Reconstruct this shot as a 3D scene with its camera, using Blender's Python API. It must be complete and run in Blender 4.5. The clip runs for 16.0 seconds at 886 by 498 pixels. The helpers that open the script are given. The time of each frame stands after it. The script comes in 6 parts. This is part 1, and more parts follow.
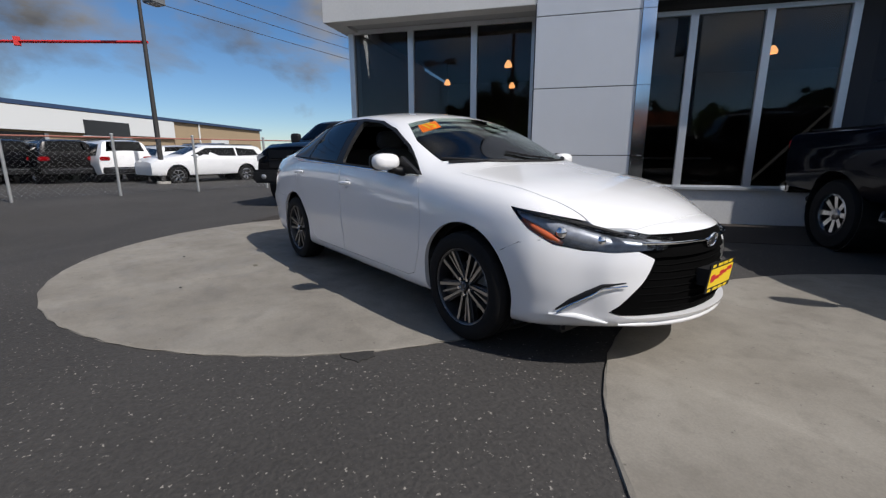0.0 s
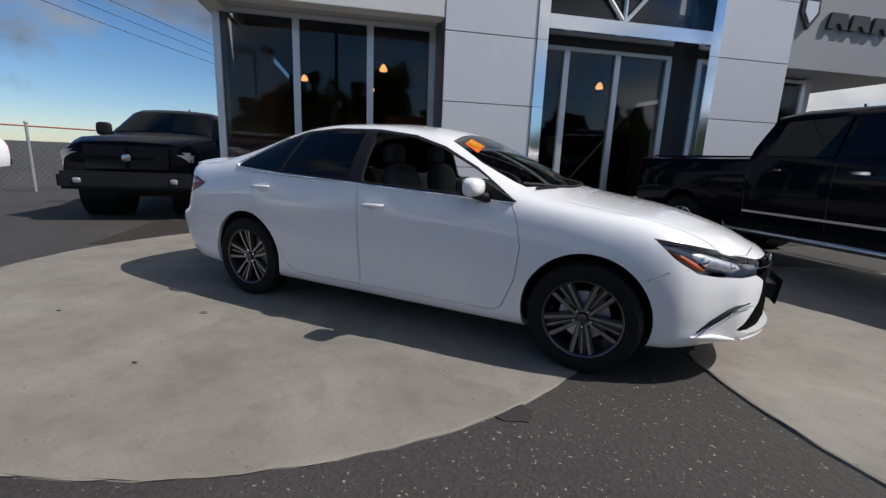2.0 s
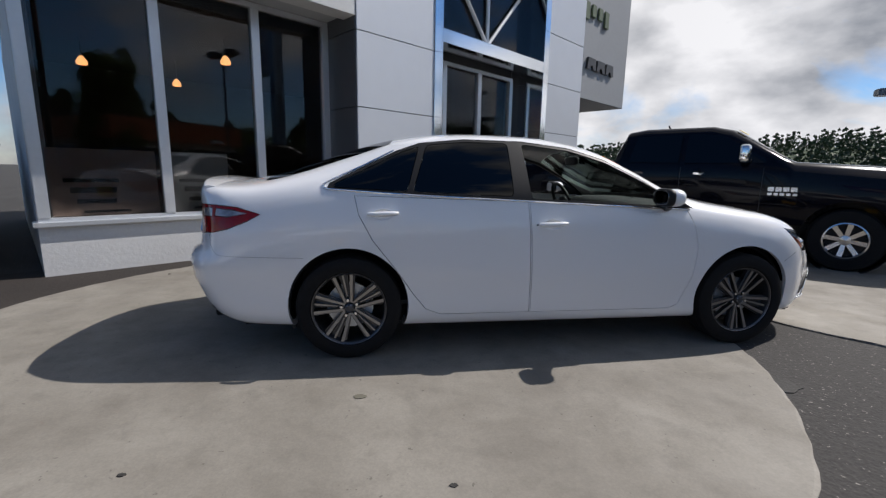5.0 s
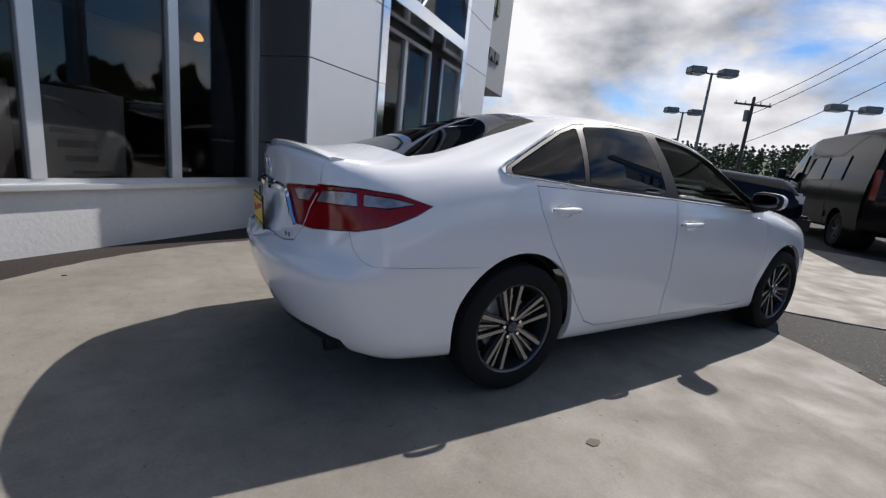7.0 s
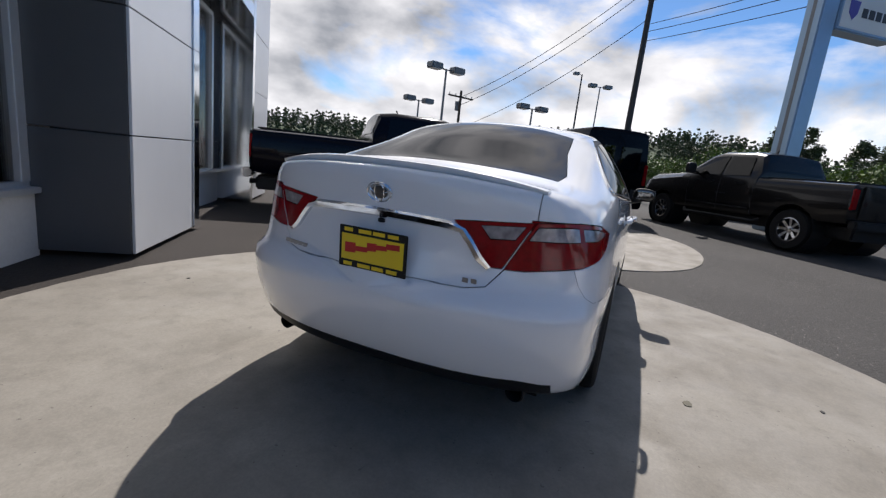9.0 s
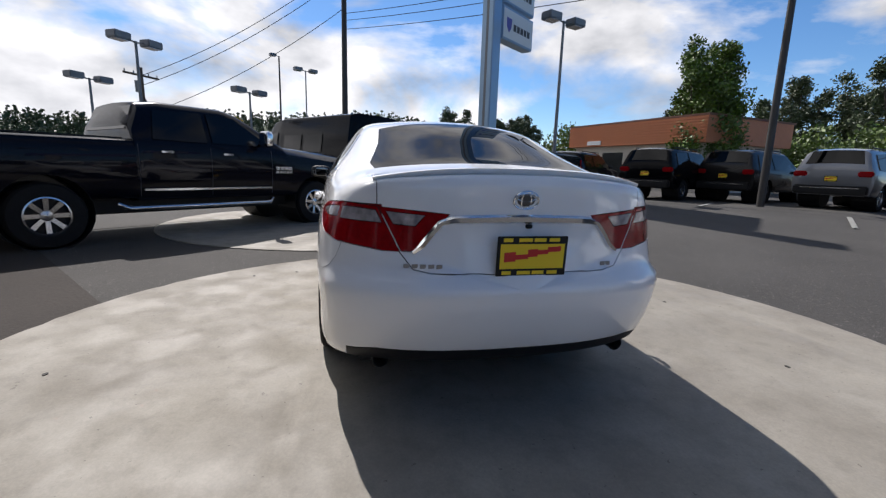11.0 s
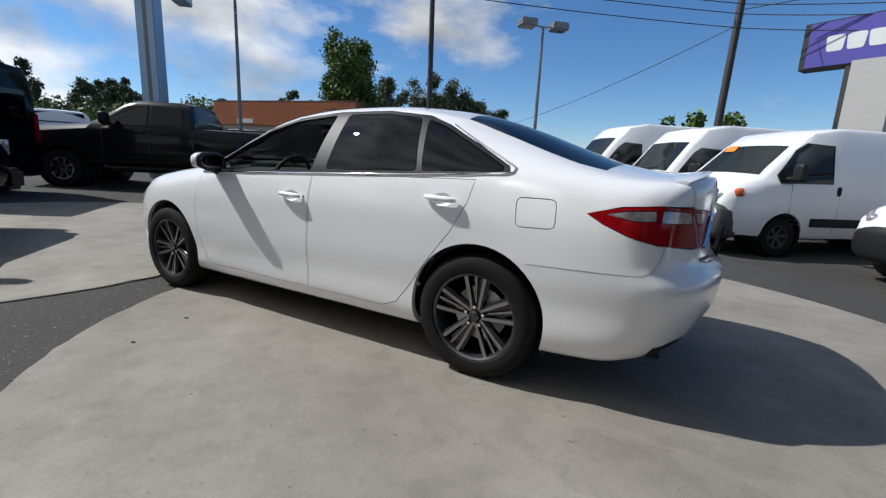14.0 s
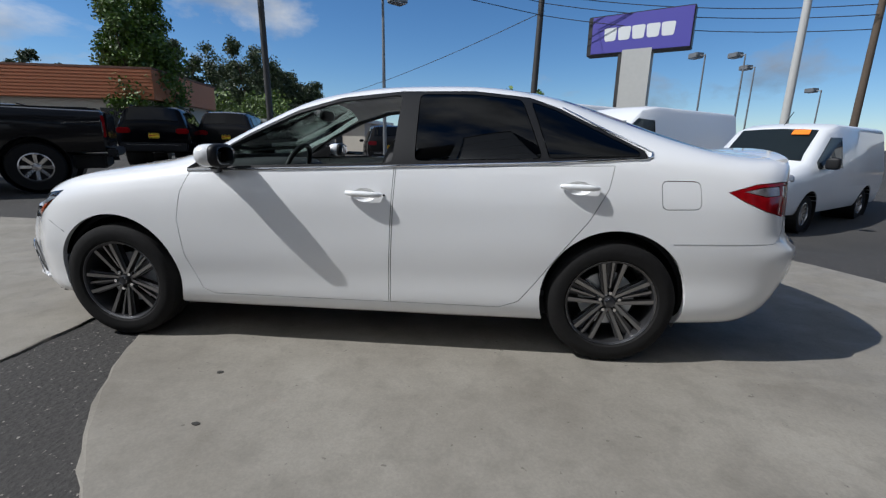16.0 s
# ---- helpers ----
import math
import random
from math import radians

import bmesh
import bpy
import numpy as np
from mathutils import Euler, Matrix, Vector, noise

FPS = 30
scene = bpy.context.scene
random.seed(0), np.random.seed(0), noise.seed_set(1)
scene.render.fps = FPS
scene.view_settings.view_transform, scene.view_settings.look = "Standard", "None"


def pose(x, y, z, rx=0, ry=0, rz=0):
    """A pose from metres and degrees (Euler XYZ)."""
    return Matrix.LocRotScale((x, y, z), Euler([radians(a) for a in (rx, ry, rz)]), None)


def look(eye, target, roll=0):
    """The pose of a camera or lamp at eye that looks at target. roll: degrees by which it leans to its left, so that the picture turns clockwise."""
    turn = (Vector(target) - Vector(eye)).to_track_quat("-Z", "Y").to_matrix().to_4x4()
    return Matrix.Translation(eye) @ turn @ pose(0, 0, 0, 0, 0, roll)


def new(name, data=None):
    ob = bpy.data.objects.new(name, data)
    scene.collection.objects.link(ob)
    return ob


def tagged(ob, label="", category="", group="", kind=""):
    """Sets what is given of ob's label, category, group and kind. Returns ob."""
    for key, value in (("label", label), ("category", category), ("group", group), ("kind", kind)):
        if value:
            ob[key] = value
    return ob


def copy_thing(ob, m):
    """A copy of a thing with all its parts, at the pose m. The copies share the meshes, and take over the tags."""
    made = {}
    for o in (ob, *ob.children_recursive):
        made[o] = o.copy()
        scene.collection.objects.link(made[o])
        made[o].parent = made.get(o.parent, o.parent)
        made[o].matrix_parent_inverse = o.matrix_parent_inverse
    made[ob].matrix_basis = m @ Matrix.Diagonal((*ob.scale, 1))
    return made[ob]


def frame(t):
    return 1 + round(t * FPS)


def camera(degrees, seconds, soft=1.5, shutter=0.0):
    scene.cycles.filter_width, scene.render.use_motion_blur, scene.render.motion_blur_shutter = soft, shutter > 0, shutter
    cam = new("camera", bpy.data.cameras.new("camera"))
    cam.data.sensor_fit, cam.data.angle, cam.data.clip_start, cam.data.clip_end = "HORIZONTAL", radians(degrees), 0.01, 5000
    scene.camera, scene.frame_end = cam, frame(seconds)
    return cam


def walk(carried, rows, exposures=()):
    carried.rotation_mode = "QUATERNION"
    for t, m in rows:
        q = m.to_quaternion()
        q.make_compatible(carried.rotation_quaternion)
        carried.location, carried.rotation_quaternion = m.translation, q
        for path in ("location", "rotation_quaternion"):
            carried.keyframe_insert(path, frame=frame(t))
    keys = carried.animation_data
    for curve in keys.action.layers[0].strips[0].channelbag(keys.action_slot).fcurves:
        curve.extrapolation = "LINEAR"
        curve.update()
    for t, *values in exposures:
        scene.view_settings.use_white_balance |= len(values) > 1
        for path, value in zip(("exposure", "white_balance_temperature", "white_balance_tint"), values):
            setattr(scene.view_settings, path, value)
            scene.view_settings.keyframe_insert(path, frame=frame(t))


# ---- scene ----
cam = camera(91.4, 16.0, soft=1.3)
PATH = [
    (0, (3.296, -2.510, 1.103), (1.756, -1.309, 0.673), -0.1),
    (0.5, (2.878, -2.723, 1.157), (1.447, -1.398, 0.713), 1.6),
    (1, (2.496, -3.029, 1.177), (1.312, -1.483, 0.725), 0.6),
    (1.5, (2.086, -3.204, 1.161), (1.073, -1.535, 0.726), 1.6),
    (2, (1.67, -3.42, 1.217), (0.831, -1.653, 0.803), 2.4),
    (2.5, (1.154, -3.724, 1.274), (0.649, -1.84, 0.829), 2.0),
    (3, (0.668, -3.826, 1.243), (0.366, -1.88, 0.89), 3.1),
    (3.5, (0.222, -3.911, 1.232), (0.188, -1.955, 0.817), 1.1),
    (3.7, (0.055, -3.921, 1.244), (0.037, -1.956, 0.874), 1.3),
    (5.8, (-1.904, -3.182, 1.156), (-1.241, -1.329, 0.796), 3.0),
    (6, (-2.07, -3.075, 1.153), (-1.294, -1.279, 0.74), 4.3),
    (6.5, (-2.426, -2.734, 1.134), (-1.52, -1.001, 0.713), 4.7),
    (7, (-2.793, -2.434, 1.125), (-1.782, -0.759, 0.709), 5.9),
    (7.5, (-3.133, -2.104, 1.129), (-1.86, -0.637, 0.654), 5.4),
    (8, (-3.411, -1.715, 1.133), (-1.981, -0.387, 0.695), 6.8),
    (8.5, (-3.696, -1.348, 1.118), (-2.064, -0.285, 0.665), 5.0),
    (8.7, (-3.787, -1.183, 1.133), (-2.076, -0.242, 0.701), 5.6),
    (10.8, (-4.173, 0.554, 1.102), (-2.213, 0.307, 0.786), 2.1),
    (11, (-4.137, 0.761, 1.117), (-2.223, 0.308, 0.752), 1.8),
    (11.5, (-3.902, 1.197, 1.104), (-2.089, 0.425, 0.763), 2.0),
    (12, (-3.635, 1.607, 1.122), (-1.945, 0.578, 0.834), 2.9),
    (12.5, (-3.377, 2.02, 1.142), (-1.88, 0.734, 0.816), 3.0),
    (13, (-2.998, 2.338, 1.137), (-1.646, 0.915, 0.755), 2.8),
    (13.5, (-2.66, 2.67, 1.134), (-1.558, 1.045, 0.752), 2.9),
    (14, (-2.281, 2.864, 1.115), (-1.337, 1.145, 0.72), 2.6),
    (14.5, (-1.879, 2.974, 1.131), (-1.088, 1.192, 0.684), 3.1),
    (15, (-1.447, 3.101, 1.123), (-0.938, 1.232, 0.627), 2.5),
    (15.5, (-1.02, 3.094, 1.126), (-0.627, 1.199, 0.62), 1.3),
    (16, (-0.679, 3.112, 1.134), (-0.516, 1.177, 0.655), 1.0),
]
walk(cam, [(t, look(eye, aim, lean)) for t, eye, aim, lean in PATH], exposures=[(0, 0.02, 6450, 12), (3.5, 0.1, 6450, 12), (8.5, 0.34, 6550, 13), (12.3, 0.48, 6400, 12), (14.5, 0.12, 6150, 9), (16, 0.04, 6050, 9)])

# ---- light: a bright sun ahead of the white car, broken cloud all round ----
SUN_AZ, SUN_EL = radians(16.2), radians(47.6)
sun_data = bpy.data.lights.new("sun", "SUN")
sun_data.energy, sun_data.angle, sun_data.color = 4.2, radians(0.53), (1.0, 0.965, 0.92)
sun = new("sun", sun_data)
sun.matrix_world = look((math.cos(SUN_AZ) * math.cos(SUN_EL) * 60, math.sin(SUN_AZ) * math.cos(SUN_EL) * 60, math.sin(SUN_EL) * 60), (0, 0, 0))

world = bpy.data.worlds.new("world")
scene.world = world
world.use_nodes = True
wn, wl = world.node_tree.nodes, world.node_tree.links
wn.clear()
w_out = wn.new("ShaderNodeOutputWorld")
sky = wn.new("ShaderNodeTexSky")
sky.sky_type, sky.sun_disc = "NISHITA", False
sky.sun_elevation, sky.sun_rotation = SUN_EL, math.pi / 2 - SUN_AZ
sky.dust_density, sky.air_density, sky.ozone_density = 0.15, 0.9, 5.0
w_co = wn.new("ShaderNodeTexCoord")
w_map = wn.new("ShaderNodeMapping")
w_map.inputs["Scale"].default_value = (1.0, 1.0, 2.0)
w_map.inputs["Location"].default_value = (3.1, 0.4, 0.2)
wl.new(w_co.outputs["Generated"], w_map.inputs["Vector"])
cl = wn.new("ShaderNodeTexNoise")
cl.inputs["Scale"].default_value, cl.inputs["Detail"].default_value, cl.inputs["Roughness"].default_value = 2.4, 9, 0.56
cl.inputs["Distortion"].default_value = 0.35
wl.new(w_map.outputs[0], cl.inputs["Vector"])
cr = wn.new("ShaderNodeValToRGB")
cr.color_ramp.elements[0].position, cr.color_ramp.elements[1].position = 0.44, 0.58
# more cloud over the showroom side, clearer sky across the street
w_dot = wn.new("ShaderNodeVectorMath")
w_dot.operation = "DOT_PRODUCT"
w_dot.inputs[1].default_value = (0.085, 0.100, 0.0)
wl.new(w_co.outputs["Generated"], w_dot.inputs[0])
w_add = wn.new("ShaderNodeMath")
wl.new(cl.outputs["Fac"], w_add.inputs[0])
wl.new(w_dot.outputs["Value"], w_add.inputs[1])
wl.new(w_add.outputs[0], cr.inputs["Fac"])
cl2 = wn.new("ShaderNodeTexNoise")
cl2.inputs["Scale"].default_value, cl2.inputs["Detail"].default_value = 4.5, 7
wl.new(w_map.outputs[0], cl2.inputs["Vector"])
cc = wn.new("ShaderNodeValToRGB")
cc.color_ramp.elements[0].position, cc.color_ramp.elements[0].color = 0.32, (4.2, 4.5, 5.0, 1)
cc.color_ramp.elements[1].position, cc.color_ramp.elements[1].color = 0.62, (12.5, 12.6, 12.8, 1)
wl.new(cl2.outputs["Fac"], cc.inputs["Fac"])
w_mix = wn.new("ShaderNodeMix")
w_mix.data_type = "RGBA"
wl.new(cr.outputs["Color"], w_mix.inputs["Factor"])
w_sat = wn.new("ShaderNodeHueSaturation")
w_sat.inputs["Saturation"].default_value, w_sat.inputs["Value"].default_value = 1.15, 1.45
wl.new(sky.outputs["Color"], w_sat.inputs["Color"])
wl.new(w_sat.outputs["Color"], w_mix.inputs["A"])
# cloud glows towards the sun and is grey away from it
w_sd = wn.new("ShaderNodeVectorMath")
w_sd.operation = "DOT_PRODUCT"
w_sd.inputs[1].default_value = (math.cos(SUN_AZ), math.sin(SUN_AZ), 0.0)
wl.new(w_co.outputs["Generated"], w_sd.inputs[0])
w_glow = wn.new("ShaderNodeMapRange")
w_glow.inputs["From Min"].default_value, w_glow.inputs["From Max"].default_value = -0.9, 0.9
w_glow.inputs["To Min"].default_value, w_glow.inputs["To Max"].default_value = 0.30, 1.02
wl.new(w_sd.outputs["Value"], w_glow.inputs["Value"])
w_cm = wn.new("ShaderNodeVectorMath")
w_cm.operation = "SCALE"
wl.new(cc.outputs["Color"], w_cm.inputs[0])
wl.new(w_glow.outputs[0], w_cm.inputs["Scale"])
wl.new(w_cm.outputs[0], w_mix.inputs["B"])
w_bg = wn.new("ShaderNodeBackground")
w_bg.inputs["Strength"].default_value = 0.066
wl.new(w_mix.outputs["Result"], w_bg.inputs["Color"])
wl.new(w_bg.outputs[0], w_out.inputs["Surface"])

# ---- materials ----


def mat(name, color, rough=0.5, metal=0.0, vary=0.0, grain=20.0, bump=0.0, coat=0.0, spots=None, big=0.6, random_piece=0.0, spec=0.5):
    """A surface with its colour varied at two scales, and fine relief."""
    m = bpy.data.materials.new(name)
    m.use_nodes = True
    n, k = m.node_tree.nodes, m.node_tree.links
    b = n["Principled BSDF"]
    b.inputs["Base Color"].default_value = (*color, 1)
    b.inputs["Roughness"].default_value, b.inputs["Metallic"].default_value = rough, metal
    b.inputs["Coat Weight"].default_value, b.inputs["Coat Roughness"].default_value = coat, 0.03
    b.inputs["Specular IOR Level"].default_value = spec
    if not (vary or bump or random_piece):
        return m
    co = n.new("ShaderNodeTexCoord")
    fine, wide = n.new("ShaderNodeTexNoise"), n.new("ShaderNodeTexNoise")
    for t, s, d in ((fine, grain, 6), (wide, big, 5)):
        t.inputs["Scale"].default_value, t.inputs["Detail"].default_value = s, d
        k.new(co.outputs["Object"], t.inputs["Vector"])
    add = n.new("ShaderNodeMath")
    add.operation = "ADD"
    k.new(fine.outputs["Fac"], add.inputs[0])
    k.new(wide.outputs["Fac"], add.inputs[1])
    ramp = n.new("ShaderNodeMapRange")
    ramp.inputs["From Min"].default_value, ramp.inputs["From Max"].default_value = 0.6, 1.4
    ramp.inputs["To Min"].default_value, ramp.inputs["To Max"].default_value = 1 - vary, 1 + vary
    k.new(add.outputs[0], ramp.inputs["Value"])
    value = ramp.outputs[0]
    if random_piece:
        info, mr, mul = n.new("ShaderNodeObjectInfo"), n.new("ShaderNodeMapRange"), n.new("ShaderNodeMath")
        mr.inputs["To Min"].default_value, mr.inputs["To Max"].default_value = 1 - random_piece, 1 + random_piece
        mul.operation = "MULTIPLY"
        k.new(info.outputs["Random"], mr.inputs["Value"])
        k.new(value, mul.inputs[0])
        k.new(mr.outputs[0], mul.inputs[1])
        value = mul.outputs[0]
    hsv = n.new("ShaderNodeHueSaturation")
    hsv.inputs["Color"].default_value = (*color, 1)
    k.new(value, hsv.inputs["Value"])
    last = hsv.outputs[0]
    if spots:
        tint, scale, lo, hi = spots
        vo, sr, mx = n.new("ShaderNodeTexNoise"), n.new("ShaderNodeMapRange"), n.new("ShaderNodeMix")
        vo.inputs["Scale"].default_value, vo.inputs["Detail"].default_value = scale, 3
        sr.inputs["From Min"].default_value, sr.inputs["From Max"].default_value = lo, hi
        mx.data_type = "RGBA"
        mx.inputs["B"].default_value = (*tint, 1)
        k.new(co.outputs["Object"], vo.inputs["Vector"])
        k.new(vo.outputs["Fac"], sr.inputs["Value"])
        k.new(sr.outputs[0], mx.inputs["Factor"])
        k.new(last, mx.inputs["A"])
        last = mx.outputs["Result"]
    k.new(last, b.inputs["Base Color"])
    if bump:
        bp = n.new("ShaderNodeBump")
        bp.inputs["Strength"].default_value, bp.inputs["Distance"].default_value = bump, 0.01
        k.new(fine.outputs["Fac"], bp.inputs["Height"])
        k.new(bp.outputs[0], b.inputs["Normal"])
    return m


def glass(name, tint, rough=0.0, ior=1.5):
    """A thin tinted pane: it lets tinted light straight through and mirrors by its angle."""
    m = bpy.data.materials.new(name)
    m.use_nodes = True
    n, k = m.node_tree.nodes, m.node_tree.links
    n.remove(n["Principled BSDF"])
    tr, gl, fr, mx = n.new("ShaderNodeBsdfTransparent"), n.new("ShaderNodeBsdfGlossy"), n.new("ShaderNodeFresnel"), n.new("ShaderNodeMixShader")
    tr.inputs["Color"].default_value = (*tint, 1)
    gl.inputs["Roughness"].default_value = rough
    fr.inputs["IOR"].default_value = ior
    k.new(fr.outputs[0], mx.inputs[0])
    k.new(tr.outputs[0], mx.inputs[1])
    k.new(gl.outputs[0], mx.inputs[2])
    k.new(mx.outputs[0], n["Material Output"].inputs["Surface"])
    return m


def lamp_mat(name, color, strength):
    m = bpy.data.materials.new(name)
    m.use_nodes = True
    b = m.node_tree.nodes["Principled BSDF"]
    b.inputs["Base Color"].default_value = (*color, 1)
    b.inputs["Emission Color"].default_value, b.inputs["Emission Strength"].default_value = (*color, 1), strength
    return m


M_ASPHALT = mat("asphalt", (0.041, 0.038, 0.035), 0.92, vary=0.45, grain=48, bump=0.8, spots=((0.27, 0.25, 0.22), 52, 0.67, 0.72), big=0.45)
M_STAIN = mat("oil_stain", (0.030, 0.028, 0.025), 0.8, vary=0.4, grain=40, bump=0.5)
M_SMUDGE = mat("dry_smudge", (0.13, 0.12, 0.09), 0.9)


def concrete(name, dark, pale):
    """Trowelled concrete: cloudy patches, pale scuffs drawn out by tyres, dark specks and fine grain."""
    m = bpy.data.materials.new(name)
    m.use_nodes = True
    n, k = m.node_tree.nodes, m.node_tree.links
    b = n["Principled BSDF"]
    co = n.new("ShaderNodeTexCoord")

    def noise(scale, detail, rough, warp, stretch=(1, 1, 1), turn=0.0):
        mp, t = n.new("ShaderNodeMapping"), n.new("ShaderNodeTexNoise")
        mp.inputs["Scale"].default_value, mp.inputs["Rotation"].default_value = stretch, (0, 0, turn)
        t.inputs["Scale"].default_value, t.inputs["Detail"].default_value = scale, detail
        t.inputs["Roughness"].default_value, t.inputs["Distortion"].default_value = rough, warp
        k.new(co.outputs["Object"], mp.inputs["Vector"])
        k.new(mp.outputs[0], t.inputs["Vector"])
        return t.outputs["Fac"]

    def ranged(value, a, c, lo, hi):
        r = n.new("ShaderNodeMapRange")
        for key, v in (("From Min", a), ("From Max", c), ("To Min", lo), ("To Max", hi)):
            r.inputs[key].default_value = v
        k.new(value, r.inputs["Value"])
        return r.outputs[0]

    def blend(fac, a, c):
        x = n.new("ShaderNodeMix")
        x.data_type = "RGBA"
        k.new(fac, x.inputs["Factor"])
        for slot, v in (("A", a), ("B", c)):
            if isinstance(v, tuple):
                x.inputs[slot].default_value = (*v, 1)
            else:
                k.new(v, x.inputs[slot])
        return x.outputs["Result"]
    col = blend(ranged(noise(1.1, 10, 0.66, 0.15), 0.34, 0.68, 0.05, 0.95), dark, pale)
    col = blend(ranged(noise(6.5, 8, 0.66, 0.1), 0.50, 0.72, 0, 0.42), col, tuple(c * 0.72 for c in dark))
    col = blend(ranged(noise(1.7, 6, 0.6, 0.25, (0.25, 1.6, 1), 0.6), 0.60, 0.76, 0, 0.40), col, tuple(c * 1.22 for c in pale))
    col = blend(ranged(noise(85, 3, 0.6, 0), 0.35, 0.65, 0.16, 0), col, (0.06, 0.055, 0.045))
    col = blend(ranged(noise(30, 2, 0.5, 0), 0.72, 0.76, 0, 0.6), col, (0.07, 0.062, 0.05))
    k.new(col, b.inputs["Base Color"])
    k.new(ranged(noise(3.0, 4, 0.5, 0.4), 0.35, 0.65, 0.62, 0.88), b.inputs["Roughness"])
    bp = n.new("ShaderNodeBump")
    bp.inputs["Strength"].default_value, bp.inputs["Distance"].default_value = 0.12, 0.006
    k.new(noise(60, 4, 0.6, 0), bp.inputs["Height"])
    k.new(bp.outputs[0], b.inputs["Normal"])
    return m


M_CONCRETE = concrete("concrete", (0.178, 0.160, 0.132), (0.292, 0.270, 0.230))
M_BROWNSTRIP = mat("brown_asphalt", (0.026, 0.020, 0.016), 0.95, vary=0.4, grain=40, bump=0.6)
M_PANEL = mat("white_panel", (0.62, 0.64, 0.67), 0.38, 0.25, vary=0.03, grain=3, big=0.5, random_piece=0.025)
M_JOINT = mat("dark_joint", (0.05, 0.05, 0.055), 0.8)
M_STUCCO = mat("white_stucco", (0.62, 0.62, 0.61), 0.8, vary=0.06, grain=30, bump=0.25, big=1.2)
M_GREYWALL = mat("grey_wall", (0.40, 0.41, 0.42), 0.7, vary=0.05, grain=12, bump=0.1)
M_ALU = mat("satin_aluminium", (0.66, 0.68, 0.70), 0.35, 0.6, vary=0.04, grain=20)
M_CHROME = mat("chrome", (0.86, 0.87, 0.88), 0.06, 1.0)
M_MIRRORTRIM = mat("polished_trim", (0.80, 0.83, 0.86), 0.10, 1.0, vary=0.03, grain=2)
M_SHOPGLASS = glass("shop_glass", (0.60, 0.61, 0.61))
# near-black base colour puts the unlit showroom's dimness into its surfaces
M_ROOMSHADE = mat("showroom_shade", (0.045, 0.042, 0.04), 0.8, vary=0.1, grain=4)
M_LAMP = lamp_mat("pendant_glow", (1.0, 0.45, 0.16), 3)
M_BLACKPAINT = mat("black_paint", (0.003, 0.003, 0.004), 0.16, coat=0.12, spec=0.08)
M_TRIM = mat("black_trim", (0.012, 0.012, 0.013), 0.5, vary=0.1, grain=60, spec=0.25)
M_RUBBER = mat("tyre_rubber", (0.012, 0.0115, 0.0115), 0.8, vary=0.2, grain=40, bump=0.15, spec=0.2)
M_WHITEPAINT = mat("white_paint", (0.84, 0.84, 0.84), 0.26, coat=1.0)
M_RIM = mat("dark_alloy", (0.09, 0.09, 0.095), 0.35, 0.8)
M_RIMFACE = mat("machined_alloy", (0.33, 0.325, 0.325), 0.34, 1.0)
M_TINT = glass("tinted_glass", (0.010, 0.011, 0.013))
M_REARGLASS = glass("rear_screen_glass", (0.010, 0.012, 0.015), 0.0, 1.32)
M_CLEARGLASS = glass("clear_glass", (0.72, 0.78, 0.76))
M_RED = mat("red_lens", (0.26, 0.003, 0.006), 0.12, coat=0.25, spec=0.25, vary=0.35, grain=40)
M_LENS = mat("clear_lens", (0.38, 0.39, 0.41), 0.14, 0.5, coat=0.6)
M_LAMPBAND = mat("lamp_band", (0.33, 0.30, 0.31), 0.16, 0.35, coat=0.4, vary=0.75, grain=28, big=9.0)
M_HEADGLASS = glass("headlamp_cover", (0.93, 0.95, 0.97))
M_MIRRORGLASS = mat("mirror_glass", (0.16, 0.165, 0.17), 0.05, 1.0)
M_AMBER = mat("amber_lens", (0.50, 0.09, 0.02), 0.15, coat=1.0)
M_GRILLE = mat("grille_black", (0.0025, 0.0025, 0.0025), 0.8, spec=0.03)
M_SMOKE = mat("smoked_chrome", (0.36, 0.38, 0.42), 0.32, 0.55, vary=0.5, grain=26, big=7.0)
M_YELLOW = mat("yellow_plate", (0.85, 0.60, 0.02), 0.45)
M_PLATERED = mat("red_ink", (0.55, 0.02, 0.02), 0.5)
M_ORANGE = mat("orange_sticker", (0.95, 0.22, 0.01), 0.5)

# ---- building helpers ----


def part(name, bm, material, parent=None, label="", smooth=0.0, at=None):
    """Links a bmesh as one mesh object under a thing or a part."""
    me = bpy.data.meshes.new(name)
    bmesh.ops.recalc_face_normals(bm, faces=bm.faces[:])
    bm.to_mesh(me)
    bm.free()
    for m in (material if isinstance(material, (list, tuple)) else (material,)):
        me.materials.append(m)
    if smooth:
        me.shade_smooth()
        me.set_sharp_from_angle(angle=radians(smooth))
    ob = new(name, me)
    if parent is not None:
        ob.parent = parent
    if at is not None:
        ob.matrix_basis = at
    if label:
        tagged(ob, label)
    return ob


def thing(name, label, category, at=None, group="", kind=""):
    ob = new(name)
    ob.empty_display_size = 0.2
    if at is not None:
        ob.matrix_basis = at
    return tagged(ob, label, category, group, kind)


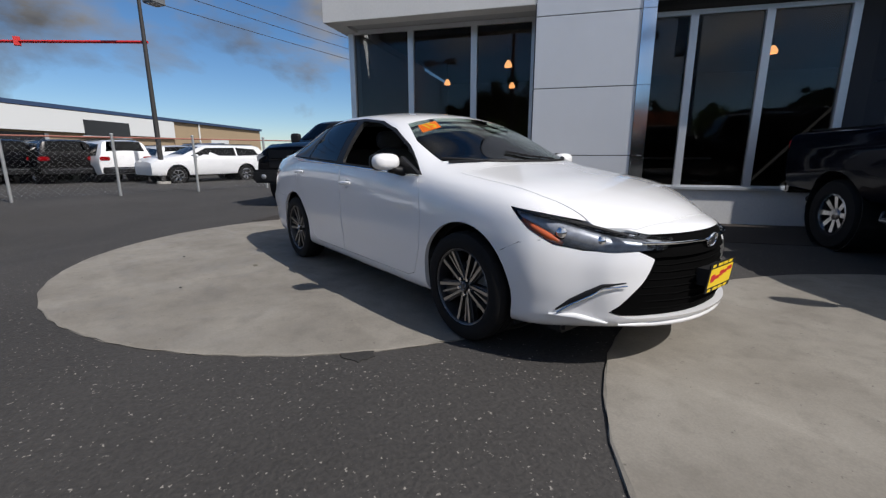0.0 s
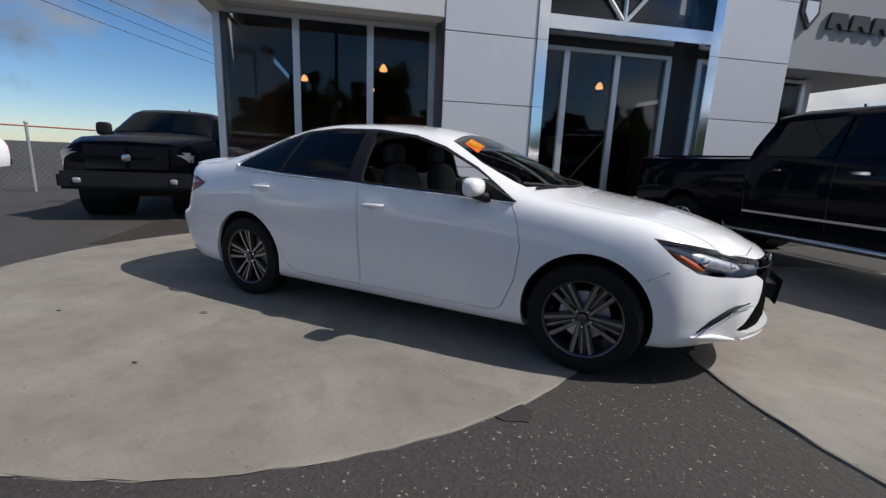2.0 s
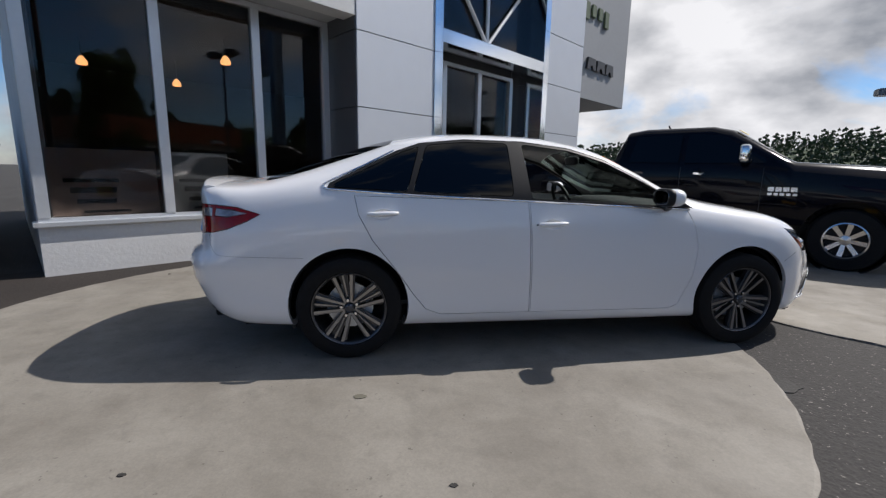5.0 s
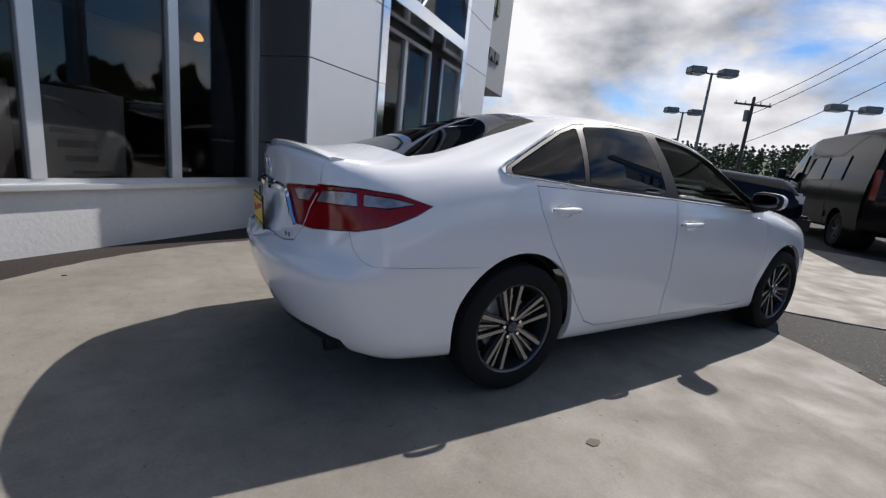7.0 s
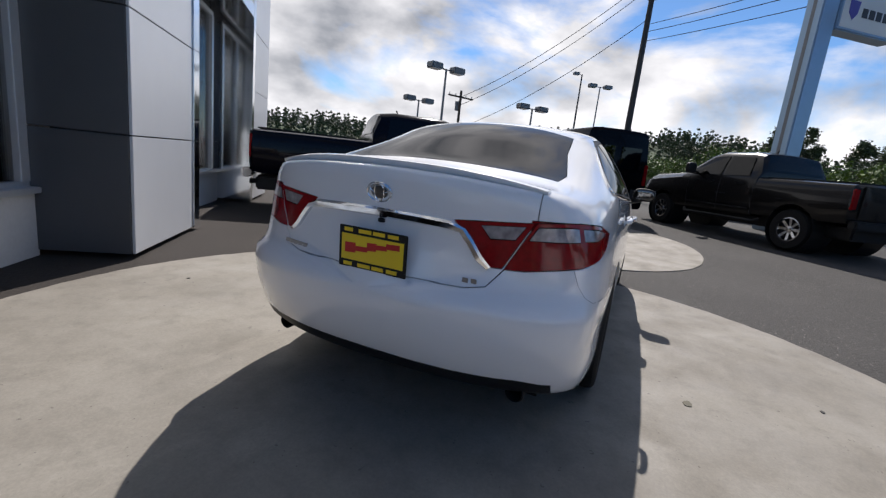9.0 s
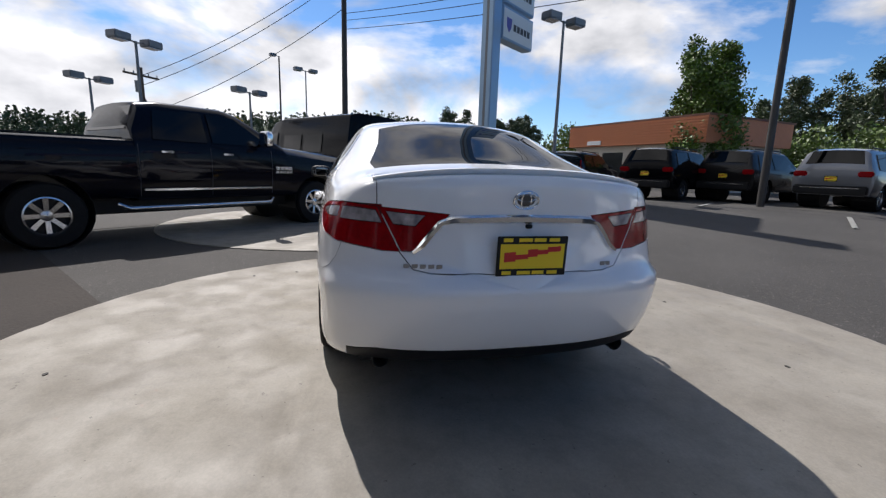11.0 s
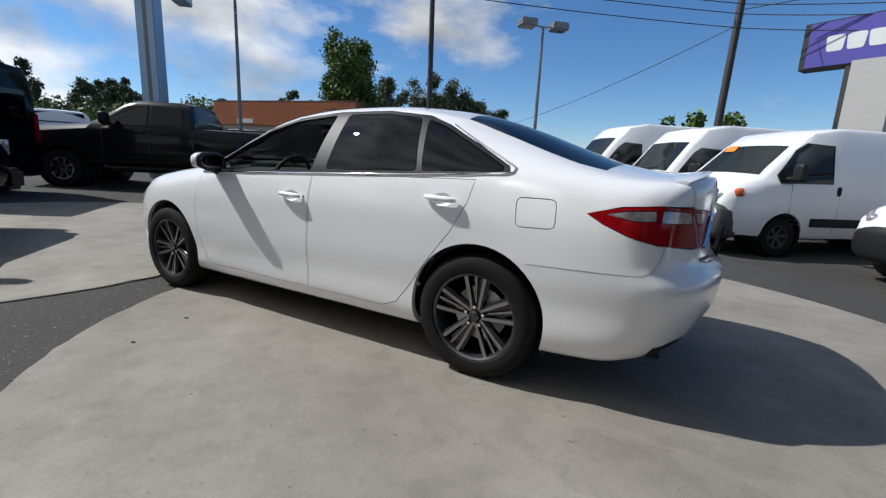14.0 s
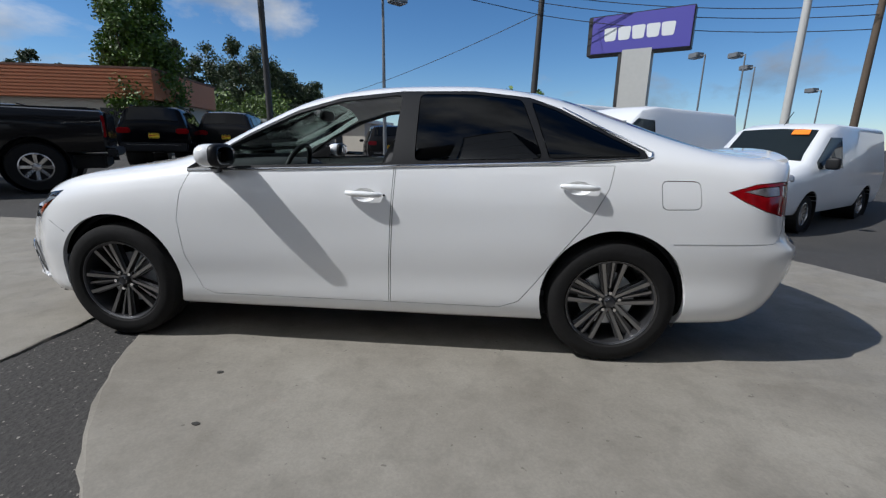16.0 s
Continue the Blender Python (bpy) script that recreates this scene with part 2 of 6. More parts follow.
def box(x0, x1, y0, y1, z0, z1, bevel=0.0, bm=None):
    bm = bm or bmesh.new()
    vs = [bm.verts.new((x, y, z)) for x in (x0, x1) for y in (y0, y1) for z in (z0, z1)]
    for f in ((0, 1, 3, 2), (4, 6, 7, 5), (0, 4, 5, 1), (2, 3, 7, 6), (0, 2, 6, 4), (1, 5, 7, 3)):
        bm.faces.new([vs[i] for i in f])
    if bevel:
        es = {e for v in vs for e in v.link_edges}
        bmesh.ops.bevel(bm, geom=list(es), offset=bevel, segments=2, affect="EDGES")
    return bm


def tube(points, r, n=8, bm=None, caps=True):
    """A tube along points; r is one radius or one for each point."""
    bm = bm or bmesh.new()
    pts = [Vector(p) for p in points]
    rs = r if isinstance(r, (list, tuple)) else [r] * len(pts)
    rings = []
    for i, p in enumerate(pts):
        d = (pts[min(i + 1, len(pts) - 1)] - pts[max(i - 1, 0)]).normalized()
        a = d.cross(Vector((0, 0, 1)) if abs(d.z) < 0.95 else Vector((1, 0, 0))).normalized()
        b = d.cross(a)
        rings.append([bm.verts.new(p + rs[i] * (a * math.cos(2 * math.pi * j / n) + b * math.sin(2 * math.pi * j / n))) for j in range(n)])
    for q, s in zip(rings, rings[1:]):
        for j in range(n):
            bm.faces.new((q[j], q[(j + 1) % n], s[(j + 1) % n], s[j]))
    if caps:
        bm.faces.new(rings[0][::-1])
        bm.faces.new(rings[-1])
    return bm


def revolve(profile, n=32, axis="y", bm=None, close=True):
    """Turns (radius, along) points round an axis."""
    bm = bm or bmesh.new()
    rings = []
    for r, h in profile:
        ring = []
        for j in range(n):
            c, s = r * math.cos(2 * math.pi * j / n), r * math.sin(2 * math.pi * j / n)
            ring.append(bm.verts.new((c, h, s) if axis == "y" else (c, s, h) if axis == "z" else (h, c, s)))
        rings.append(ring)
    pairs = list(zip(rings, rings[1:])) + ([(rings[-1], rings[0])] if close else [])
    for q, s in pairs:
        for j in range(n):
            bm.faces.new((q[j], q[(j + 1) % n], s[(j + 1) % n], s[j]))
    return bm


def prism(outline, lo, hi, axis="y", bm=None):
    """A 2D outline pushed from lo to hi along an axis; the outline is (x, z) for y, (y, z) for x, (x, y) for z."""
    bm = bm or bmesh.new()

    def put(p, h):
        return (p[0], h, p[1]) if axis == "y" else (h, p[0], p[1]) if axis == "x" else (p[0], p[1], h)
    a = [bm.verts.new(put(p, lo)) for p in outline]
    b = [bm.verts.new(put(p, hi)) for p in outline]
    bm.faces.new(a)
    bm.faces.new(b[::-1])
    for i in range(len(a)):
        j = (i + 1) % len(a)
        bm.faces.new((a[i], b[i], b[j], a[j]))
    return bm


# ---- ground ----
def ease(v):
    v = min(max(v, 0.0), 1.0)
    return v * v * (3 - 2 * v)


def ground_height(x, y):
    """The lot climbs gently beyond the second pad and dips towards the parked vans."""
    d = 0.8 * (x - 1.0) - 0.6 * y - 2.8
    rise = 0.0 if d < 0 else min(0.042 * d * min(d / 2.0, 1.0), 0.30)
    dip = 0.27 * ease((-0.8 * x - 0.6 * y - 4.2) / 2.2) * ease((-1.5 - y) / 2.0) * ease((x + 10.5) / 3.0)
    return rise - dip - 0.017


def disc(cx, cy, r, z0, z1, n=160):
    bm = bmesh.new()
    rng = random.Random(int(cx * 10))
    rings = []
    for rr, z in ((r, z0), (r, z1 - 0.004), (r - 0.012, z1), (r * 0.9, z1), (r * 0.75, z1), (r * 0.6, z1), (r * 0.4, z1), (r * 0.2, z1)):
        ring = []
        for j in range(n):
            a = 2 * math.pi * j / n
            q = rr + (rng.uniform(-0.010, 0.010) if rr > r - 0.1 else 0)
            x, y = cx + q * math.cos(a), cy + q * math.sin(a)
            ring.append(bm.verts.new((x, y, z + ground_height(x, y))))
        rings.append(ring)
    for q, s in zip(rings, rings[1:]):
        for j in range(n):
            bm.faces.new((q[j], q[(j + 1) % n], s[(j + 1) % n], s[j]))
    bm.faces.new(rings[-1])
    return bm


ground_bm = bmesh.new()
gv = {}
EDGE = [-900, -300, -100, -50] + [k * 1.0 for k in range(-26, 31)] + [50, 100, 300, 900]
for x in EDGE:
    for y in EDGE:
        gv[x, y] = ground_bm.verts.new((x, y, -0.010 + ground_height(x, y)))
for x, x2 in zip(EDGE, EDGE[1:]):
    for y, y2 in zip(EDGE, EDGE[1:]):
        ground_bm.faces.new((gv[x, y], gv[x2, y], gv[x2, y2], gv[x, y2]))
tagged(part("ground", ground_bm, M_ASPHALT, smooth=60), "worn dark grey asphalt of a car lot", "ground", kind="structure")
strip = prism([(-5.96, 1.24), (-4.6, -0.56), (5.4, 6.9), (4.0, 8.8)], -0.05, -0.021, "z")
tagged(part("pavement", strip, M_BROWNSTRIP), "dark brown asphalt strip along the showroom wall", "pavement", kind="structure")
tagged(part("pavement", disc(-1.46, -0.09, 2.96, -0.02, 0.0), M_CONCRETE), "round pale concrete display pad under the white sedan", "pavement", kind="structure")
tagged(part("pavement", disc(4.83, 0.92, 3.04, -0.02, 0.006), M_CONCRETE), "round pale concrete display pad in front of the sedan", "pavement", kind="structure")

# stains and specks on the ground
rng = random.Random(7)


def splash(name, cx, cy, r, material, label, z=0.002):
    bm = bmesh.new()
    pts = []
    for j in range(22):
        a = 2 * math.pi * j / 22
        q = r * (0.80 + 0.25 * rng.random())
        pts.append((cx + q * math.cos(a) * 1.5, cy + q * math.sin(a)))
    prism(pts, z + ground_height(cx, cy) - 0.02, z + ground_height(cx, cy) + 0.002, "z", bm)
    return tagged(part(name, bm, material), label, "stain")


splash("oil_stain", 1.14, -1.47, 0.10, M_STAIN, "dark oil stain on the asphalt", -0.006)
splash("leaf_smudge", -1.30, -1.38, 0.025, M_SMUDGE, "small dry smudge on the concrete pad")
for x, y in ((0.60, 1.24), (0.46, 1.64), (-3.6, 1.6), (-2.2, -1.9), (-0.9, -2.1), (-1.6, 2.3)):
    splash("grit", x, y, 0.012, M_STAIN, "dark speck of grit on concrete")


# ---- the dealership: local x along the front, local y into the building ----
FRONT = pose(-1.55, 3.10, -0.025, 0, 0, 37)
shop = thing("dealership_building", "modern dealership with white metal panels and dark glass", "building", FRONT)


def ring_wall(x0, x1, z0, z1, holes, y0, y1):
    """A wall of boxes round rectangular holes that stand side by side."""
    bm = bmesh.new()
    x = x0
    for hx0, hx1, hz0, hz1 in holes:
        if hx0 > x:
            box(x, hx0, y0, y1, z0, z1, bm=bm)
        if hz0 > z0:
            box(hx0, hx1, y0, y1, z0, hz0, bm=bm)
        if hz1 < z1:
            box(hx0, hx1, y0, y1, hz1, z1, bm=bm)
        x = hx1
    if x < x1:
        box(x, x1, y0, y1, z0, z1, bm=bm)
    return bm


def shop_window(edges, z0, z1, y, sill_z, bar=0.055, rails=()):
    """A glazed front: uprights at the edges, head and foot rails, a pane in each bay."""
    w = part("window", box(edges[0] - bar, edges[-1] + bar, y - 0.05, y + 0.05, z1, z1 + 0.07, 0.004), M_ALU, shop, "tall dark shop window with aluminium uprights")
    part("foot_rail", box(edges[0] - bar, edges[-1] + bar, y - 0.05, y + 0.05, z0 - 0.06, z0, 0.004), M_ALU, w)
    for e in edges:
        part("upright", box(e - bar, e + bar, y - 0.06, y + 0.05, z0, z1, 0.005), M_ALU, w)
    for a, b in zip(edges, edges[1:]):
        part("pane", box(a + bar, b - bar, y - 0.008, y + 0.008, z0, z1), M_SHOPGLASS, w).visible_shadow = False
    return w


# panel darkened to dark grey: shade of the tower's return, set as colour
M_SHADEPANEL = mat("shaded_panel", (0.085, 0.088, 0.095), 0.45, 0.2, vary=0.05, grain=4)
M_FASCIA = mat("grey_fascia", (0.30, 0.31, 0.32), 0.6, vary=0.04, grain=10, bump=0.05)
TOWER_H = 7.6
# tower: backing, cladding panels with open joints, polished trim round the portal
core = ring_wall(0.02, 6.44, 0.06, TOWER_H, [(1.55, 4.90, 0.06, TOWER_H)], 0.012, 0.6)
part("wall", core, M_JOINT, shop, "dark backing behind the panel joints")
JOINTS = [0.05, 1.10, 2.13, 3.18, 4.22, 5.27, 6.31, 7.36]
for x0, x1 in ((0.0, 1.52), (4.94, 6.46)):
    for z0, z1 in zip(JOINTS, JOINTS[1:]):
        part("panel", box(x0 + 0.006, x1 - 0.006, -0.012, 0.012, z0 + 0.006, z1 - 0.006, 0.003), M_PANEL, shop)
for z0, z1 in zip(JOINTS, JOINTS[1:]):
    # this side faces away from the sun; its shade is in the colour
    part("panel", box(-0.014, 0.014, 0.014, 0.78, z0 + 0.006, z1 - 0.006, 0.003), M_SHADEPANEL, shop, "return panel with its shade in the colour")
    part("panel", box(6.446, 6.474, 0.012, 1.5, z0 + 0.006, z1 - 0.006, 0.003), M_PANEL, shop)
for x0, x1 in ((1.52, 1.71), (4.75, 4.94)):
    for z0, z1 in zip(JOINTS, JOINTS[1:]):
        part("trim", box(x0, x1, -0.03, 0.62, z0 + 0.003, z1 - 0.003, 0.004), M_MIRRORTRIM, shop, "polished metal portal trim")
part("trim", box(1.71, 4.75, -0.03, 0.62, 3.36, 3.58, 0.004), M_MIRRORTRIM, shop, "polished metal portal trim")
shop_window((2.35, 3.36, 4.42), 0.62, 3.2, 0.62, 0.6)
shop_window((1.74, 2.35), 0.62, 3.2, 0.625, 0.6, 0.03)
part("wall", box(1.71, 4.75, 0.56, 0.76, 0.0, 0.55), M_STUCCO, shop, "white rendered low wall")
part("sill", box(1.71, 4.75, 0.50, 0.72, 0.55, 0.60, 0.006), M_ALU, shop)
part("wall", box(4.45, 4.75, 0.60, 0.74, 0.60, 3.36), M_JOINT, shop)
part("lintel", box(1.71, 4.75, 0.62, 0.76, 3.27, 3.36), M_JOINT, shop)
# arched light over the portal
arch = part("window", box(1.71, 4.75, 0.35, 0.366, 3.58, TOWER_H), M_SHOPGLASS, shop, "tall upper light with white star glazing bars")
for a, b in (((3.23, 3.58), (3.23, 7.4)), ((3.23, 3.66), (1.75, 5.3)), ((3.23, 3.66), (4.71, 5.3))):
    part("glazing_bar", tube([(a[0], 0.30, a[1]), (b[0], 0.30, b[1])], 0.035, 6), M_ALU, arch)
# near-black sheet as the dimness behind the upper light
part("wall", box(1.71, 4.75, 0.9, 1.0, 3.4, TOWER_H), M_ROOMSHADE, shop)
# window wing
part("wall", box(-3.56, 0.0, 0.72, 0.92, 0.0, 0.55), M_STUCCO, shop, "white rendered low wall under the windows")
part("sill", box(-3.60, -0.02, 0.66, 0.92, 0.55, 0.60, 0.006), M_ALU, shop, "white metal window sill")
shop_window((-3.50, -2.31, -1.12, -0.06), 0.64, 3.34, 0.80, 0.6)
part("fascia", box(-3.66, 0.0, 0.0, 0.30, 3.36, 4.05, 0.006), M_STUCCO, shop, "white fascia over the windows")
part("soffit", box(-3.66, 0.0, 0.30, 1.0, 3.42, 3.50), M_GREYWALL, shop)
part("fascia", box(-3.66, -3.36, 0.30, 5.0, 3.36, 4.05, 0.006), M_STUCCO, shop)
# side and back, floor and ceiling of the showroom
part("wall", box(-3.56, -3.40, 0.92, 8.0, 0.0, 3.42), M_STUCCO, shop)
part("wall", box(-3.4, 8.7, 7.8, 8.0, 0.0, 7.0), M_ROOMSHADE, shop)
part("floor", box(-3.4, 8.66, 0.92, 7.8, 0.0, 0.10), M_ROOMSHADE, shop)
part("ceiling", box(-3.3, 8.66, 1.66, 7.8, 3.45, 3.6), M_ROOMSHADE, shop)
part("roof", box(-3.6, 8.6, 1.0, 8.0, 4.05, 4.15), M_GREYWALL, shop)
# wing beyond the tower with its deep sign fascia
part("fascia", box(6.48, 10.6, 0.75, 3.0, 3.32, 7.0, 0.008), M_FASCIA, shop, "plain grey sign fascia overhanging the wing")
shop_window((6.55, 7.6, 8.6), 0.64, 3.2, 1.5, 0.6)
part("wall", box(6.48, 8.7, 1.44, 1.64, 0.0, 0.58), M_STUCCO, shop)
part("wall", box(8.66, 8.86, 1.5, 8.0, 0.0, 3.32), M_STUCCO, shop)

# ---- the white sedan: x forward, y to its left, front axle at 1.388, rear at -1.388 ----
AXLE, HUB = 1.388, 0.317
# x, underside, half width, its height, shoulder half width, its height, roof rail or deck edge half width, its height, centre height
SECTIONS = np.array([
    (-2.40, .25, .835, .56, .750, .96, .640, 1.060, 1.098),
    (-2.30, .23, .858, .58, .775, .98, .675, 1.068, 1.108),
    (-2.15, .21, .875, .60, .797, 1.00, .695, 1.072, 1.116),
    (-1.95, .20, .888, .62, .810, 1.02, .705, 1.090, 1.150),
    (-1.70, .19, .895, .62, .830, 1.035, .690, 1.145, 1.232),
    (-1.40, .18, .898, .62, .850, 1.045, .645, 1.240, 1.340),
    (-1.10, .18, .906, .61, .862, 1.040, .615, 1.350, 1.425),
    (-0.80, .18, .910, .60, .872, 1.030, .600, 1.415, 1.466),
    (-0.40, .18, .910, .60, .878, 1.020, .600, 1.428, 1.478),
    (0.00, .18, .910, .60, .880, 1.003, .615, 1.400, 1.462),
    (0.30, .18, .910, .60, .880, .988, .645, 1.335, 1.412),
    (0.60, .18, .908, .60, .876, .970, .690, 1.200, 1.295),
    (0.90, .18, .904, .60, .866, .955, .730, 1.050, 1.160),
    (1.10, .18, .900, .60, .856, .940, .735, 1.000, 1.068),
    (1.388, .18, .895, .59, .842, .905, .715, .960, 1.002),
    (1.75, .19, .872, .56, .812, .840, .690, .902, .945),
    (2.05, .20, .815, .54, .758, .770, .635, .832, .875),
    (2.25, .21, .735, .52, .680, .715, .560, .772, .808),
    (2.36, .22, .655, .50, .600, .672, .480, .725, .757)])


def spline(xs, ys, x):
    """A smooth curve through the points."""
    m = np.gradient(ys, xs)
    i = np.clip(np.searchsorted(xs, x) - 1, 0, len(xs) - 2)
    h = xs[i + 1] - xs[i]
    t = (x - xs[i]) / h
    return ((2 * t**3 - 3 * t**2 + 1) * ys[i] + (t**3 - 2 * t**2 + t) * h * m[i] + (-2 * t**3 + 3 * t**2) * ys[i + 1] + (t**3 - t**2) * h * m[i + 1])


def section(x, inset=0.0, n=58):
    """Half a cross section of the body from underneath to the top, as (y, z)."""
    zb, yw, zw, ys, zs, yt, zt, zc = (spline(SECTIONS[:, 0], SECTIONS[:, c], x) for c in range(1, 9))
    zb, yw, ys, yt, zt, zc = zb + inset, yw - inset, ys - inset, yt - inset, zt - inset, zc - inset
    pts = [(0, zb), (yw * 0.5, zb), (yw - 0.07, zb)]
    pts += [(yw - 0.035, zb + 0.012), (yw - 0.022, zb + 0.05)]
    for t in np.linspace(0.15, 1, 12):
        z = zb + 0.05 + (zs - zb - 0.05) * t
        u = (z - zw) / ((zs - zw) if z > zw else (zw - zb))
        y = yw - (yw - ys) * max(u, 0) ** 2.2 - 0.022 * max(-u, 0) ** 2
        line = 0.80 + 0.055 * (1.2 - x) / 2.6
        y += 0.011 * math.exp(-((z - line) / 0.030) ** 2) - 0.016 * math.exp(-((z - 0.39 - 0.03 * (0.3 - x)) / 0.06) ** 2)
        pts.append((y, z))
    for t in np.linspace(0.12, 1, 7):
        pts.append((ys + (yt - ys) * t + 0.022 * math.sin(math.pi * t), zs + (zt - zs) * t))
    for t in np.linspace(0.12, 1, 9):
        y = yt * (1 - t)
        pts.append((y, zt + (zc - zt) * (1 - (y / yt) ** 2.2)))
    p = np.array(pts)
    d = np.r_[0, np.cumsum(np.hypot(*np.diff(p, axis=0).T))]
    s = np.linspace(0, d[-1], n)
    q = np.c_[np.interp(s, d, p[:, 0]), np.interp(s, d, p[:, 1])]
    for _ in range(2):
        q[1:-1] = 0.25 * q[:-2] + 0.5 * q[1:-1] + 0.25 * q[2:]
    return q


def bend(x, y, z):
    """Bows the nose and tail in plan and in profile."""
    if x < -1.7:
        k = min((-1.7 - x) / 0.7, 1.0) ** 2
        prof = np.interp(z, (.22, .34, .48, .60, .652, .672, .74, .80, .95, 1.04, 1.12), (.075, .012, -.048, -.066, -.052, .004, .016, .024, .03, .012, -.018))
        return x + k * (prof + 0.20 * (abs(y) / 0.82) ** 2.8)
    if x > 1.6:
        k = min((x - 1.6) / 0.76, 1.0) ** 2
        prof = np.interp(z, (.2, .27, .40, .55, .66, .76), (-.07, .03, .035, .02, -.01, -.07))
        return x + k * (prof - 0.27 * (abs(y) / 0.66) ** 2.2)
    return x


def shell(inset=0.0):
    """The closed outer form of the body, or one drawn inwards."""
    bm = bmesh.new()
    x0, x1 = -2.40 + 2 * inset, 2.36 - 2 * inset
    xs = np.r_[np.linspace(x0, -1.9, 12), np.linspace(-1.83, 1.75, 50), np.linspace(1.82, x1, 14)]
    loops = [(x, section(x, inset)) for x in xs]
    mid0, mid1 = 0.62, 0.48

    def shrink(q, k, mid):
        return np.c_[q[:, 0] * k, mid + (q[:, 1] - mid) * k]
    first, last = loops[0], loops[-1]
    loops = [(x0 - d, shrink(first[1], k, mid0)) for k, d in ((.05, .05), (.25, .05), (.5, .05), (.75, .046), (.90, .035), (.965, .018))] + loops
    loops += [(x1 + d, shrink(last[1], k, mid1)) for k, d in ((.965, .018), (.90, .035), (.75, .046), (.5, .05), (.25, .05), (.05, .05))]
    rings = []
    for x, q in loops:
        full = [(y, z) for y, z in q] + [(-y, z) for y, z in q[-2:0:-1]]
        rings.append([bm.verts.new((bend(x, y, z), y, z)) for y, z in full])
    m = len(rings[0])
    for a, b in zip(rings, rings[1:]):
        for j in range(m):
            bm.faces.new((a[j], a[(j + 1) % m], b[(j + 1) % m], b[j]))
    bm.faces.new(rings[0])
    bm.faces.new(rings[-1])
    bmesh.ops.recalc_face_normals(bm, faces=bm.faces[:])
    return bm


def rounded(outline, r, n=3):
    """An outline with its corners rounded."""
    out = []
    for i, p in enumerate(outline):
        a, b, c = Vector(outline[i - 1]), Vector(p), Vector(outline[(i + 1) % len(outline)])
        ra = min(r, (a - b).length * 0.45, (c - b).length * 0.45)
        s, e = b + (a - b).normalized() * ra, b + (c - b).normalized() * ra
        out += [tuple(s.lerp(b, t).lerp(b.lerp(e, t), t)) for t in (j / n for j in range(n + 1))]
    return out


def grown(outline, d):
    """An outline pushed out by d, or drawn in."""
    area = sum(a[0] * b[1] - b[0] * a[1] for a, b in zip(outline, outline[1:] + outline[:1]))
    out = []
    for i, p in enumerate(outline):
        a, b, c = Vector(outline[i - 1]), Vector(p), Vector(outline[(i + 1) % len(outline)])
        n1, n2 = Vector(((b - a).y, -(b - a).x)), Vector(((c - b).y, -(c - b).x))
        if n1.length < 1e-6 or n2.length < 1e-6:
            out.append(tuple(b))
            continue
        n = (n1.normalized() + n2.normalized()).normalized()
        out.append(tuple(b + n * d * (1 if area > 0 else -1)))
    return out


def to_object(bm, name="work"):
    me = bpy.data.meshes.new(name)
    bmesh.ops.recalc_face_normals(bm, faces=bm.faces[:])
    bm.to_mesh(me)
    bm.free()
    return new(name, me)


def carve(mesh, cutter, op):
    """The mesh cut by, or kept inside, a closed cutter bmesh."""
    a, b = new("work", mesh), to_object(cutter)
    md = a.modifiers.new("cut", "BOOLEAN")
    md.operation, md.object, md.solver = op, b, "EXACT"
    out = bpy.data.meshes.new_from_object(a.evaluated_get(bpy.context.evaluated_depsgraph_get()))
    cm = b.data
    bpy.data.objects.remove(a)
    bpy.data.objects.remove(b)
    bpy.data.meshes.remove(cm)
    return out


from mathutils.bvhtree import BVHTree
from mathutils.interpolate import poly_3d_calc


def smooth_from(mesh, ref):
    """Gives a carved mesh the soft normals of the uncut form."""
    tree, me = ref
    normals = []
    me_v = me.vertices
    for poly in mesh.polygons:
        for vi in poly.vertices:
            co = mesh.vertices[vi].co
            place, nor, idx, dist = tree.find_nearest(co)
            n = poly.normal
            if place is not None and dist < 0.004:
                vs = me.polygons[idx].vertices
                w = poly_3d_calc([me_v[i].co for i in vs], place)
                s = sum((me_v[i].normal * k for i, k in zip(vs, w)), Vector()).normalized()
                if s.dot(n) > 0.75:
                    n = s
            normals.append(n)
    for poly in mesh.polygons:
        poly.use_smooth = True
    mesh.normals_split_custom_set(normals)


def finish(name, mesh, materials, parent, label="", ref=None, side=0):
    """Links a carved mesh as a part; side keeps only its left (1) or right (-1) half."""
    if side:
        bm = bmesh.new()
        bm.from_mesh(mesh)
        gone = [f for f in bm.faces if f.calc_center_median().y * side < 0]
        bmesh.ops.delete(bm, geom=gone, context="FACES")
        mesh = bpy.data.meshes.new(name)
        bm.to_mesh(mesh)
        bm.free()
    mesh.materials.clear()
    for m in materials:
        mesh.materials.append(m)
    if ref:
        smooth_from(mesh, ref)
    ob = new(name, mesh)
    ob.parent = parent
    mesh.name = name
    return tagged(ob, label) if label else ob


sedan = thing("sedan", "clean white four-door sedan parked on a concrete pad", "car", pose(0, 0, 0))
outer_bm, inner_bm = shell(), shell(0.028)
for f in inner_bm.faces:
    f.material_index = 1
bmesh.ops.reverse_faces(inner_bm, faces=inner_bm.faces[:])
hull = bpy.data.meshes.new("hull")
outer_bm.to_mesh(hull)
for f in outer_bm.faces:
    if f.normal.z < -0.6 and f.calc_center_median().z < 0.32:
        f.material_index = 1
HULL_REF = (BVHTree.FromBMesh(outer_bm), hull)
both = bpy.data.meshes.new("body")
tmp = bpy.data.meshes.new("tmp")
inner_bm.to_mesh(tmp)
outer_bm.from_mesh(tmp)
